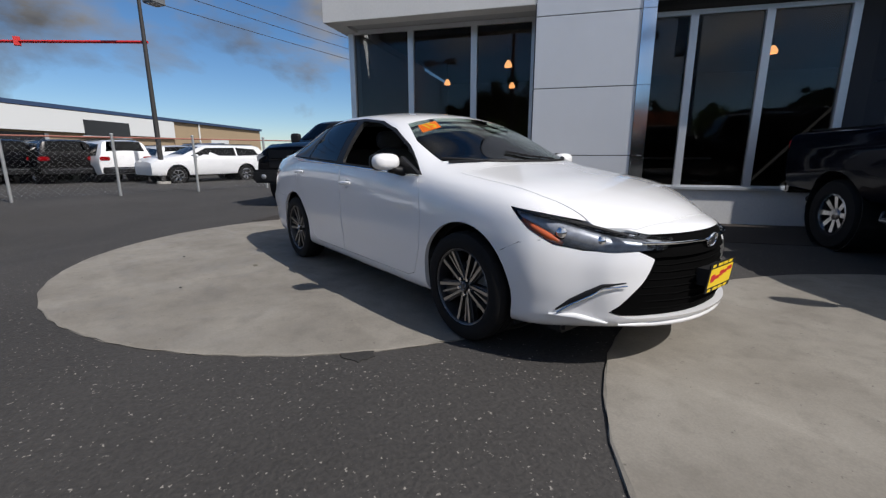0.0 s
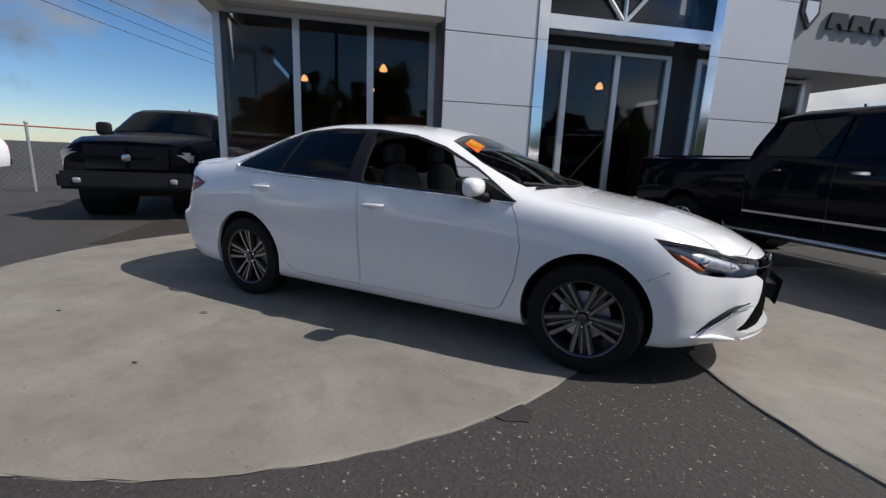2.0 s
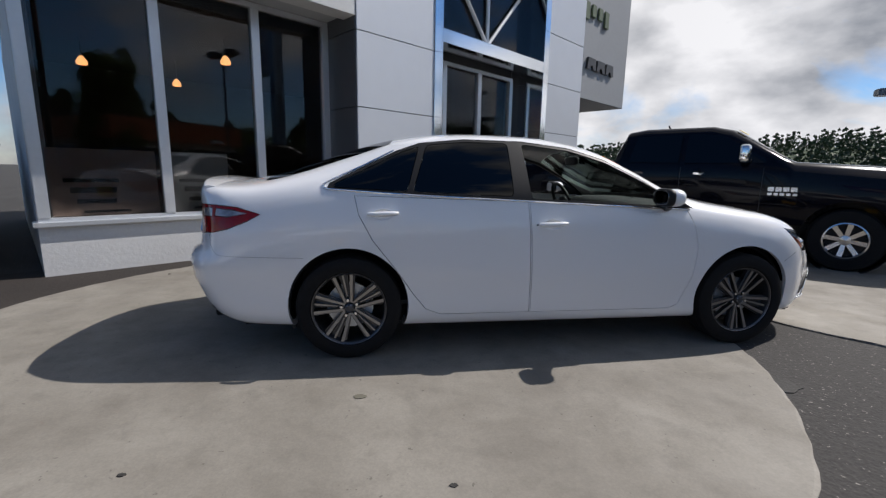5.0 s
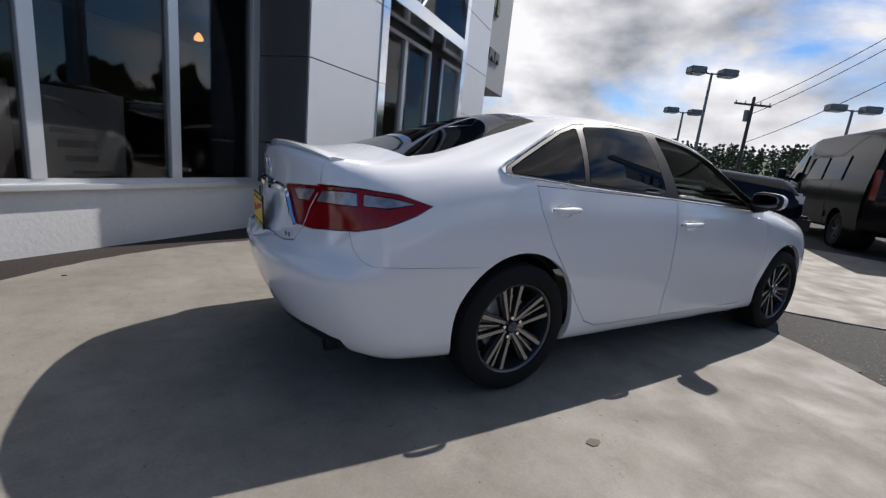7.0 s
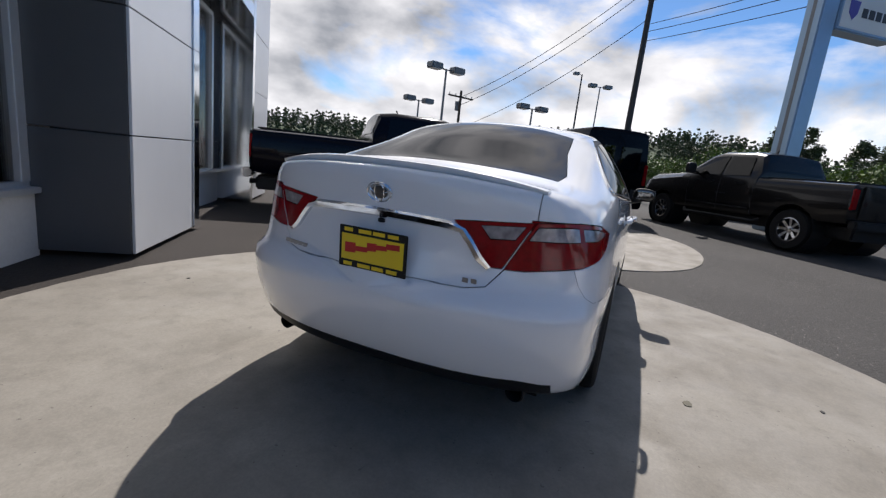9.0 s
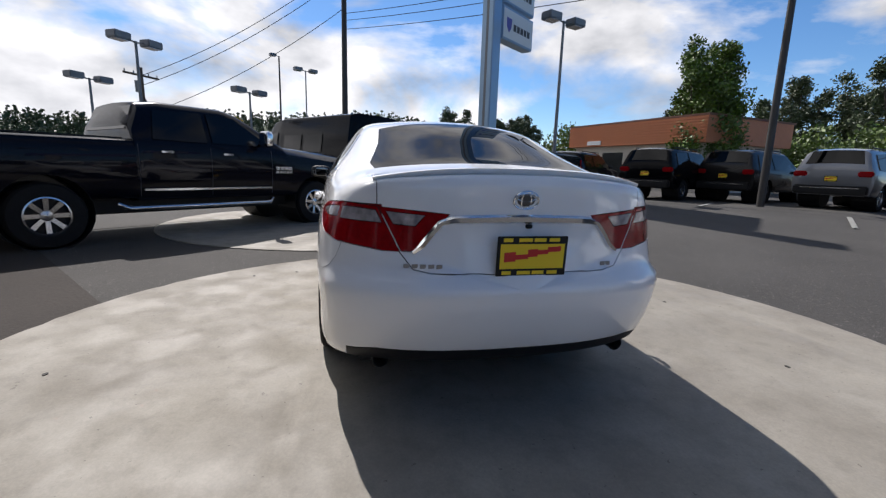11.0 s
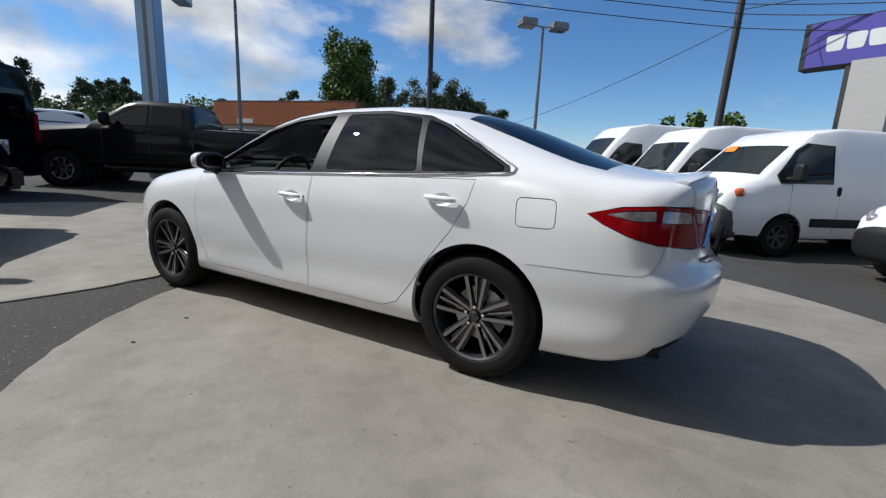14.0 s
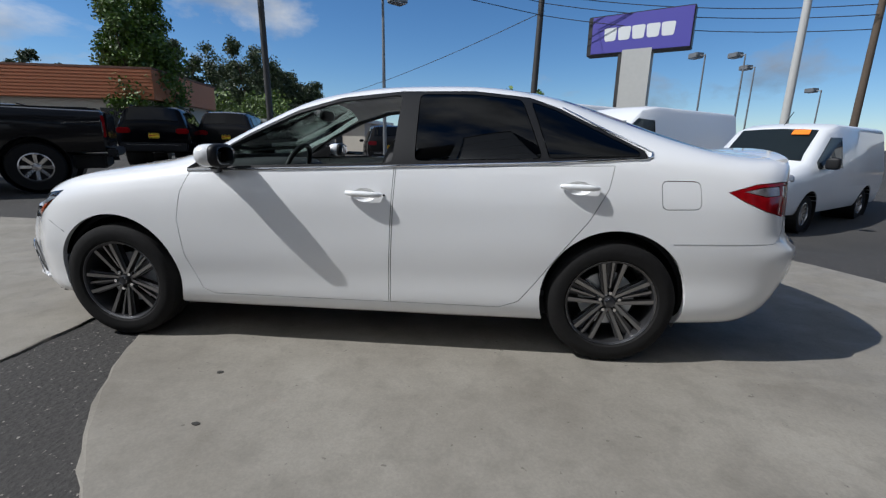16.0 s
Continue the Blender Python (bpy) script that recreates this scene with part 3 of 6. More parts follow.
outer_bm.to_mesh(both)
outer_bm.free()
inner_bm.free()
both.materials.append(M_WHITEPAINT)
both.materials.append(M_TRIM)

F_DOOR = [(.90, .962), (.955, .85), (.985, .70), (.965, .50), (.885, .30), (.82, .272), (-.195, .272), (-.20, .50), (-.215, .80), (-.23, 1.008)]
R_DOOR = [(-.24, 1.009), (-.225, .80), (-.21, .50), (-.205, .272), (-.80, .272), (-.90, .31), (-.98, .41), (-1.10, .585), (-1.235, .76), (-1.32, .92), (-1.345, 1.034)]
F_GLASS = [(.90, .985), (.62, 1.145), (.35, 1.272), (.10, 1.345), (-.235, 1.383), (-.215, 1.03)]
R_GLASS = [(-.335, 1.04), (-.335, 1.387), (-.63, 1.388), (-.885, 1.362), (-.985, 1.062)]
QUARTER = [(-1.02, 1.064), (-.935, 1.352), (-1.06, 1.31), (-1.47, 1.105), (-1.475, 1.082)]
SCREEN = [(1.14, -.25), (1.14, .25), (1.07, .50), (.94, .675), (.62, .66), (.36, .565), (.335, .3), (.335, -.3), (.36, -.565), (.62, -.66), (.94, -.675), (1.07, -.50)]
REAR_GLASS = [(-1.10, -.3), (-1.10, .3), (-1.13, .515), (-1.45, .545), (-1.80, .615), (-1.93, .60), (-1.955, .3), (-1.955, -.3), (-1.93, -.60), (-1.80, -.615), (-1.45, -.545), (-1.13, -.515)]
HOOD = [(2.27, -.2), (2.27, .2), (2.21, .42), (2.08, .58), (1.80, .675), (1.40, .715), (1.18, .72), (1.21, .4), (1.22, 0), (1.21, -.4), (1.18, -.72), (1.40, -.715), (1.80, -.675), (2.08, -.58), (2.21, -.42)]
TRUNK_REAR = [(-.62, 1.2), (-.62, .955), (-.53, .77), (-.475, .698), (-.40, .684), (.40, .684), (.475, .698), (.53, .77), (.62, .955), (.62, 1.2)]
LAMP_IN = [(.325, .932), (.40, .938), (.612, .955), (.522, .772), (.462, .772), (.40, .85)]
LAMP_OUT = [(.618, .956), (.72, .965), (.86, .968), (.86, .80), (.77, .795), (.60, .772), (.528, .770)]
LAMP_SIDE = [(-1.905, .916), (-2.05, .955), (-2.20, .966), (-2.45, .962), (-2.45, .78), (-2.22, .795), (-2.10, .825), (-1.98, .875)]
HEAD = [(1.71, .832), (1.86, .808), (2.02, .770), (2.20, .722), (2.33, .690), (2.33, .640), (2.18, .626), (2.06, .632), (1.95, .655), (1.83, .730)]
FUEL = rounded([(-1.575, .965), (-1.765, .965), (-1.775, .83), (-1.585, .825)], .03)
GRILLE_UP = [(-.45, .708), (.45, .708), (.52, .66), (.42, .596), (-.42, .596), (-.53, .66)]
GRILLE_LOW = [(-.42, .594), (.42, .594), (.47, .50), (.60, .325), (.53, .30), (-.53, .30), (-.60, .325), (-.47, .50)]
DAYLIGHT = [(.93, .968), (.62, 1.162), (.35, 1.292), (.10, 1.365), (-.235, 1.403), (-.63, 1.407), (-.93, 1.375), (-1.08, 1.320), (-1.50, 1.108), (-1.515, 1.075), (-.98, 1.046), (-.23, 1.016)]
CLEAR_IN = [(.425, .925), (.585, .938), (.555, .885), (.465, .878)]
CLEAR_SIDE = [(-1.985, .920), (-2.08, .940), (-2.185, .945), (-2.19, .900), (-2.10, .896)]
CLEAR_OUT = [(.625, .940), (.72, .948), (.775, .948), (.775, .895), (.72, .892), (.60, .888)]


def both_sides(outline, lo, hi):
    bm = prism(outline, lo, hi, "y")
    return prism(outline, -hi, -lo, "y", bm)


def mirrored(outline, lo, hi):
    bm = prism(outline, lo, hi, "x")
    return prism([(-y, z) for y, z in outline], lo, hi, "x", bm)


def take(cut, keep=None):
    """Takes a piece out of the body and gives it back, with a fine gap round it."""
    global both
    piece = carve(both, (keep or cut)(-0.0022), "INTERSECT")
    both = carve(both, cut(0.0022), "DIFFERENCE")
    return piece


def gap(outline, make):
    return lambda d: make(grown(outline, d))


arches = bmesh.new()
for ax in (AXLE, -AXLE):
    for lo, hi in ((0.56, 1.2), (-1.2, -0.56)):
        prism([(ax + .376 * math.cos(a), HUB + .020 + .376 * math.sin(a)) for a in np.linspace(0, 2 * math.pi, 48, endpoint=False)], lo, hi, "y", arches)
both = carve(both, arches, "DIFFERENCE")
piece_fdoor = take(gap(F_DOOR, lambda o: both_sides(o, .55, 1.2)))
piece_rdoor = take(gap(R_DOOR, lambda o: both_sides(o, .55, 1.2)))
glass_f = take(gap(rounded(F_GLASS, .03), lambda o: both_sides(o, .4, 1.2)))
glass_r = take(gap(rounded(R_GLASS, .03), lambda o: both_sides(o, .4, 1.2)))
glass_q = take(gap(rounded(QUARTER, .02), lambda o: both_sides(o, .4, 1.2)))
glass_w = take(gap(SCREEN, lambda o: prism(o, .98, 1.6, "z")))
glass_b = take(gap(REAR_GLASS, lambda o: prism(o, 1.0, 1.6, "z")))
piece_hood = take(gap(HOOD, lambda o: prism(o, .70, 1.2, "z")))
frame_s = take(gap(DAYLIGHT, lambda o: both_sides(o, .4, 1.2)))
clear_i = take(gap(CLEAR_IN, lambda o: mirrored(o, -2.7, -2.18)))
clear_o = take(gap(CLEAR_OUT, lambda o: mirrored(o, -2.7, -2.21)))
clear_s = take(gap(CLEAR_SIDE, lambda o: both_sides(o, .60, 1.0)))
lamp_in = take(gap(LAMP_IN, lambda o: mirrored(o, -2.7, -2.18)))
lamp_out = take(gap(LAMP_OUT, lambda o: mirrored(o, -2.7, -2.20)))
lamp_side = take(gap(LAMP_SIDE, lambda o: both_sides(o, .60, 1.0)))
piece_trunk = take(gap(TRUNK_REAR, lambda o: prism(o, -2.7, -2.12, "x")))
head_l = take(gap(HEAD, lambda o: both_sides(o, .30, 1.0)))
valance = take(lambda d: prism([(-.75 - d, .12), (.75 + d, .12), (.75 + d, .315 + d), (.62, .335 + d), (-.62, .335 + d), (-.75 - d, .315 + d)], -2.7, -2.15, 'x'))
piece_fuel = take(gap(FUEL, lambda o: prism(o, .6, 1.2, "y")))
grille_u = take(gap(GRILLE_UP, lambda o: prism(o, 2.1, 2.7, "x")))
grille_l = take(gap(GRILLE_LOW, lambda o: prism(o, 2.1, 2.7, "x")))
PAINT2 = (M_WHITEPAINT, M_TRIM)
HANDLES = ((-.075, .862, "f"), (-1.172, .922, "r"))


def dish(x, z, side):
    """A shallow oval cutter for a door handle's cup."""
    bm = bmesh.new()
    bmesh.ops.create_uvsphere(bm, u_segments=20, v_segments=12, radius=1)
    place = HULL_REF[0].ray_cast(Vector((x, 2 * side, z)), Vector((0, -side, 0)))[0]
    bmesh.ops.transform(bm, matrix=Matrix.LocRotScale((x, place.y, z), None, (.062, .021, .036)), verts=bm.verts[:])
    return bm


for hx, hz, which in HANDLES:
    for side in (1, -1):
        if which == "f":
            piece_fdoor = carve(piece_fdoor, dish(hx, hz, side), "DIFFERENCE")
        else:
            piece_rdoor = carve(piece_rdoor, dish(hx, hz, side), "DIFFERENCE")
finish("body", both, PAINT2, sedan, "glossy white painted body shell", HULL_REF)
doors, lamps = {}, {}
for side in (1, -1):
    doors["f", side] = finish("front_door", piece_fdoor, PAINT2, sedan, "", HULL_REF, side)
    doors["r", side] = finish("rear_door", piece_rdoor, PAINT2, sedan, "", HULL_REF, side)
    finish("rear_door_glass", glass_r, (M_TINT, M_TINT), sedan, "dark privacy glass", HULL_REF, side)
    finish("quarter_glass", glass_q, (M_TINT, M_TINT), sedan, "dark privacy glass", HULL_REF, side)
    finish("inner_tail_lamp", lamp_in, (M_RED, M_RED), sedan, "red tail lamp lens on the boot lid", HULL_REF, side)
    finish("tail_lamp", lamp_out, (M_RED, M_RED), sedan, "red wrap-round tail lamp lens", HULL_REF, side)
    finish("tail_lamp_tip", lamp_side, (M_RED, M_RED), sedan, "red tip of the tail lamp", HULL_REF, side)
    lamps["h", side] = finish("headlamp", head_l, (M_HEADGLASS, M_HEADGLASS), sedan, "clear slanted headlamp", HULL_REF, side)
    finish("window_frame", frame_s, (M_TRIM, M_TRIM), sedan, "black window surround and door pillar", HULL_REF, side)
    finish("reversing_lens", clear_i, (M_LAMPBAND, M_LAMPBAND), sedan, "clear lens band in the inner lamp", HULL_REF, side)
    finish("indicator_lens", clear_o, (M_LAMPBAND, M_LAMPBAND), sedan, "clear lens band in the tail lamp", HULL_REF, side)
    finish("side_lens", clear_s, (M_LAMPBAND, M_LAMPBAND), sedan, "clear lens band in the lamp's tip", HULL_REF, side)
finish("windscreen", glass_w, (M_CLEARGLASS, M_CLEARGLASS), sedan, "clear windscreen", HULL_REF)
finish("rear_screen", glass_b, (M_REARGLASS, M_REARGLASS), sedan, "dark rear screen", HULL_REF)
finish("bonnet", piece_hood, PAINT2, sedan, "", HULL_REF)
finish("boot_lid", piece_trunk, PAINT2, sedan, "", HULL_REF)
finish("fuel_flap", piece_fuel, PAINT2, sedan, "", HULL_REF)
finish("upper_grille", grille_u, (M_GRILLE, M_GRILLE), sedan, "black upper grille", HULL_REF).matrix_basis = pose(-.018, 0, 0)
finish("lower_grille", grille_l, (M_GRILLE, M_GRILLE), sedan, "black lower grille", HULL_REF).matrix_basis = pose(-.040, 0, 0)
finish("rear_valance", valance, (M_TRIM, M_TRIM), sedan, "black plastic valance", HULL_REF)


def on_side(x, z, side, off=0.0):
    p, n, _, _ = HULL_REF[0].ray_cast(Vector((x, 2 * side, z)), Vector((0, -side, 0)))
    return p + n * off


def on_rear(y, z, off=0.0):
    p, n, _, _ = HULL_REF[0].ray_cast(Vector((-4, y, z)), Vector((1, 0, 0)))
    return p + n * off


def on_front(y, z, off=0.0):
    p, n, _, _ = HULL_REF[0].ray_cast(Vector((4, y, z)), Vector((-1, 0, 0)))
    return p + n * off


def on_top(x, y, off=0.0):
    p, n, _, _ = HULL_REF[0].ray_cast(Vector((x, y, 3)), Vector((0, 0, -1)))
    return p + n * off


def blob(size, at, bm=None, power=2.6, u=24, v=14):
    """A rounded block (a superellipsoid) of the given half sizes."""
    bm = bm or bmesh.new()

    def f(c):
        return math.copysign(abs(c) ** (2 / power), c)
    rows = []
    for i in range(1, v):
        ph = math.pi * i / v - math.pi / 2
        rows.append([bm.verts.new((at[0] + size[0] * f(math.cos(ph)) * f(math.cos(2 * math.pi * j / u)), at[1] + size[1] * f(math.cos(ph)) * f(math.sin(2 * math.pi * j / u)), at[2] + size[2] * f(math.sin(ph)))) for j in range(u)])
    for a, b in zip(rows, rows[1:]):
        for j in range(u):
            bm.faces.new((a[j], a[(j + 1) % u], b[(j + 1) % u], b[j]))
    bm.faces.new(rows[0][::-1])
    bm.faces.new(rows[-1])
    return bm


# wheels
def blade(r0, r1, a0, a1, w0, w1, y0, y1, depth, bm):
    """One spoke blade in the wheel's plane, from the hub to the rim."""
    vs = []
    for r, a, w, y in ((r0, a0, w0, y0), (r1, a1, w1, y1)):
        c, s = math.cos(a), math.sin(a)
        for k in (-1, 1):
            for d in (0, depth):
                vs.append(bm.verts.new((r * c - k * w * s, y - d, r * s + k * w * c)))
    for f in ((0, 1, 3, 2), (4, 6, 7, 5), (0, 4, 5, 1), (2, 3, 7, 6), (0, 2, 6, 4), (1, 5, 7, 3)):
        bm.faces.new([vs[i] for i in f])
    return bm


def sedan_wheel(parent, at):
    """Outer side towards +y."""
    w = part("wheel", revolve([(.238, .095), (.232, .100), (.224, .094), (.217, .06), (.205, -.06), (.21, -.10), (.238, -.10), (.229, -.05), (.229, .06)], 48), M_RIM, parent, "dark alloy wheel with twin split spokes", 40, at)
    part("tyre", revolve([(.236, .098), (.246, .108), (.275, .113), (.308, .109), (.327, .095), (.334, .07), (.334, .03), (.328, .027), (.328, .021), (.334, .018), (.334, -.018), (.328, -.021), (.328, -.027), (.334, -.03), (.334, -.07), (.318, -.098), (.28, -.115), (.236, -.10)], 56), M_RUBBER, w, "black road tyre", 35)
    for i in range(5):
        base = 2 * math.pi * i / 5 + math.pi / 2
        part("spoke_web", blade(.060, .224, base, base, .010, .030, .040, .050, .03, bmesh.new()), M_RIM, w)
        part("spoke_rib", blade(.075, .224, base, base, .0035, .0065, .060, .078, .03, bmesh.new()), M_RIMFACE, w)
        for k in (-1, 1):
            part("spoke", blade(.036, .229, base + k * .50, base + k * .245, .0075, .0105, .068, .090, .034, bmesh.new()), M_RIMFACE, w, "machined spoke")
            part("spoke_flank", blade(.040, .228, base + k * .66, base + k * .315, .0060, .0085, .052, .070, .034, bmesh.new()), M_RIM, w)
        part("lug_nut", revolve([(.0, .080), (.009, .080), (.010, .05), (0, .05)], 8, bm=None, close=False), M_CHROME, w, "", 0, pose(.052 * math.cos(base), 0, .052 * math.sin(base)))
    part("rim_lip", revolve([(.238, .0955), (.234, .1005), (.228, .0970), (.226, .088), (.231, .088)], 48), M_RIMFACE, w, "machined rim lip", 40)
    part("hub_cap", revolve([(0, .088), (.02, .088), (.030, .082), (.034, .05), (0, .05)], 24, close=False), M_RIM, w, "dark hub cap", 40)
    part("hub_ring", revolve([(.020, .086), (.022, .0915), (.024, .086)], 24), M_CHROME, w)
    part("brake_disc", revolve([(.0, .0), (.15, .0), (.15, -.02), (0, -.02)], 32, close=False), M_ALU, w, "grey brake disc")
    return w


first = sedan_wheel(sedan, pose(-AXLE, .785, HUB))
copy_thing(first, pose(AXLE, .785, HUB, 0, 25, 0))
copy_thing(first, pose(-AXLE, -.785, HUB, 0, 10, 180))
copy_thing(first, pose(AXLE, -.785, HUB, 0, 40, 180))
for ax in (AXLE, -AXLE):
    for side in (1, -1):
        bm = bmesh.new()
        angs = [radians(a) for a in np.linspace(-22, 202, 26)]
        outline = [(ax + .395 * math.cos(a), HUB + .395 * math.sin(a)) for a in angs] + [(ax + .376 * math.cos(a), HUB + .376 * math.sin(a)) for a in angs[::-1]]
        lo, hi = sorted((.48 * side, .80 * side))
        for i in range(len(angs) - 1):
            j = len(outline) - 1 - i
            prism([outline[i], outline[i + 1], outline[j - 1], outline[j]], lo, hi, "y", bm)
        prism([(ax + .39 * math.cos(a), HUB + .39 * math.sin(a)) for a in angs], min(.46 * side, .48 * side), max(.46 * side, .48 * side), "y", bm)
        bmesh.ops.remove_doubles(bm, verts=bm.verts[:], dist=.0005)
        bm.faces.ensure_lookup_table()
        part("wheel_liner", bm, M_TRIM, sedan, "black wheel-arch liner")
part("underbody", box(-2.1, 2.0, -.70, .70, .165, .30, .02), M_TRIM, sedan, "black underbody")

# door furniture, mirrors, bright belt line
for side in (1, -1):
    for hx, hz, which in HANDLES:
        a = on_side(hx, hz, side)
        bm = bmesh.new()
        pts = [(hx + u, a.y + side * (.012 + .020 * (1 - (u / .095) ** 4)), hz + .006 + .004 * u / .09) for u in np.linspace(-.092, .092, 11)]
        tube(pts, [.011, .014, .015, .0155, .016, .016, .016, .0155, .015, .014, .011], 8, bm)
        part("door_handle", bm, M_WHITEPAINT, doors[which, side], "white pull handle", 50)
        if which == "f":
            part("keyhole", blob((.006, .004, .006), (hx - .105, a.y + side * .002, hz)), M_TRIM, doors[which, side])
    belt = [on_side(x, z, side, .003) for x, z in zip(np.linspace(.92, -1.50, 26), np.interp(np.linspace(.92, -1.50, 26), (-1.5, -.98, -.23, .92), (1.070, 1.040, 1.010, .962)))]
    tip = [on_side(x, z, side, .003) for x, z in ((-1.530, 1.078), (-1.535, 1.100), (-1.50, 1.120), (-1.30, 1.216), (-1.10, 1.320))]
    part("belt_trim", tube(belt + tip, .0065, 6), M_CHROME, sedan, "thin chrome belt line", 60)
    m = part("door_mirror", blob((.066, .098, .058), (.690, side * .972, 1.050), power=2.6), M_WHITEPAINT, sedan, "white door mirror on a black foot", 60)
    part("mirror_foot", tube([(.745, side * .845, .985), (.72, side * .90, .992), (.70, side * .95, 1.012)], [.040, .030, .036], 10), M_TRIM, m, "black mirror foot", 60)
    part("mirror_rim", blob((.030, .097, .060), (.643, side * .972, 1.050), power=3.0), M_TRIM, m, "", 60)
    part("mirror_glass", blob((.004, .082, .046), (.6145, side * .972, 1.050), power=3.2), M_MIRRORGLASS, m, "mirror glass", 60)
    sail = [on_side(x, z, side, .004) for x, z in ((.93, .972), (.72, 1.085), (.70, .985))]
    bm = bmesh.new()
    prism([(p.x, p.z) for p in sail], sail[0].y - .03, sail[0].y, "y", bm)
    part("mirror_sail", bm, M_TRIM, sedan)
    # bumper seam and sill line
    seam = [on_side(x, z, side, .0008) for x, z in zip(np.linspace(-1.66, -2.16, 10), np.linspace(.652, .662, 10))]
    seam += [on_side(x, z, side, .0008) for x, z in ((-2.20, .685), (-2.225, .73), (-2.235, .79))]
    part("bumper_seam", tube(seam, .0007, 4), M_JOINT, sedan)
    part("fender_seam", tube([on_side(x, z, side, .0008) for x, z in ((1.70, .60), (1.80, .655), (1.90, .675))], .002, 4), M_JOINT, sedan)
    # headlamp inside
    hl = lamps["h", side]
    core = bmesh.new()
    path = [(1.76, .815), (1.86, .770), (1.98, .718), (2.15, .676), (2.28, .664)]
    pts = [on_side(x, z, side, -.045) for x, z in path]
    tube(pts, [.012, .040, .058, .048, .032], 12, core)
    part("housing", core, M_SMOKE, hl, "smoked lamp housing", 50)
    for x, z, r in ((1.97, .715, .034), (2.12, .682, .028)):
        p = on_side(x, z, side, -.012)
        part("projector_ring", blob((r * 1.25, r * 1.25, r * 1.25), tuple(on_side(x, z, side, -.026)), power=2), M_TRIM, hl, "", 60)
        part("projector", blob((r, r, r), tuple(p), power=2), M_CHROME, hl, "bright projector lamp", 60)
    am = [on_side(x, z, side, -.012) for x, z in ((1.79, .782), (1.86, .738), (1.93, .695), (1.99, .662))]
    part("amber_reflector", tube(am, [.004, .018, .022, .010], 8), M_AMBER, hl, "orange side reflector", 50)
    br = [on_side(x, z, side, -.008) for x, z in ((1.73, .826), (1.87, .796), (2.02, .758), (2.20, .710))]
    part("light_guide", tube(br, [.004, .010, .012, .008], 6), M_TRIM, hl, "", 50)
    # slashed trim in the front bumper corner
    fg = [on_side(1.985, .318, side, .002), on_side(2.045, .372, side, .002), on_side(2.11, .418, side, .002), on_front(side * .63, .462, .002), on_front(side * .55, .482, .002)]
    part("corner_vent", tube(fg, [.004, .013, .016, .010, .003], 8), M_TRIM, sedan, "dark slashed vent", 50)
    fl = [p + Vector((.012, side * .006, -.012)) for p in fg]
    part("vent_trim", tube(fl, .0045, 6), M_CHROME, sedan, "thin bright strip", 50)
    part("vent_shelf", tube([on_side(1.955, .290, side, .004), on_side(2.06, .292, side, .008), on_front(side * .66, .285, .008), on_front(side * .60, .270, .004)], [.006, .016, .016, .006], 8), M_WHITEPAINT, sedan, "white bumper shelf", 60)

# rear details
lip = bmesh.new()
rows = []
for y in np.linspace(-.635, .635, 25):
    k = (abs(y) / .635) ** 2.6
    prof = ((-2.16, 1.107), (-2.27, 1.117), (-2.375, 1.131), (-2.393, 1.126), (-2.385, 1.114), (-2.35, 1.085), (-2.24, 1.075))
    rows.append([lip.verts.new((x + .10 * k, y, z - (.052 * k if z > 1.1 else .035 * k))) for x, z in prof])
for a, b in zip(rows, rows[1:]):
    for j in range(7):
        lip.faces.new((a[j], a[(j + 1) % 7], b[(j + 1) % 7], b[j]))
lip.faces.new(rows[0])
lip.faces.new(rows[-1])
part("spoiler", lip, M_WHITEPAINT, sedan, "white lip spoiler", 35)
bar = [(-.475, .768), (-.435, .80), (-.395, .855), (-.36, .895), (-.31, .908), (-.15, .914), (0, .916), (.15, .914), (.31, .908), (.36, .895), (.395, .855), (.435, .80), (.475, .768)]
cb = bmesh.new()
rr = []
for y, z in bar:
    p = on_rear(y, z, .004)
    h = .009 if abs(y) > .45 else .015 if abs(y) > .34 else .019
    out = Vector((-.012, 0, 0))
    nrm = Vector((0, math.copysign(.8, y) if abs(y) > .33 else 0, .6 if abs(y) > .33 else 1)).normalized() * h
    rr.append([cb.verts.new(p + nrm), cb.verts.new(p + out + nrm * .5), cb.verts.new(p + out - nrm * .6), cb.verts.new(p - nrm), cb.verts.new(p + Vector((.02, 0, 0)))])
for a, b in zip(rr, rr[1:]):
    for j in range(5):
        cb.faces.new((a[j], a[(j + 1) % 5], b[(j + 1) % 5], b[j]))
part("chrome_bar", cb, M_CHROME, sedan, "chrome garnish over the plate", 50)


def oval_ring(at, tilt, ry, rz, r, parent, name):
    pts = [(0, ry * math.cos(a), rz * math.sin(a)) for a in np.linspace(0, 2 * math.pi, 25)]
    return part(name, tube(pts, r, 6, caps=False), M_CHROME, parent, "", 60, at @ tilt)


for x, z, tilt, nm in ((on_rear(0, .995).x - .004, .995, -12, "rear"), (on_front(0, .655).x + .006, .655, 12, "front")):
    badge = part("badge", blob((.004, .040, .026), (0, 0, 0), power=2), M_RIM, sedan, "oval chrome badge", 60, pose(x, 0, z, 0, tilt, 0))
    oval_ring(Matrix(), Matrix(), .056, .039, .005, badge, "badge_ring")
    oval_ring(Matrix(), Matrix(), .022, .036, .004, badge, "badge_loop")
    oval_ring(pose(0, 0, .014), Matrix(), .044, .017, .004, badge, "badge_loop")


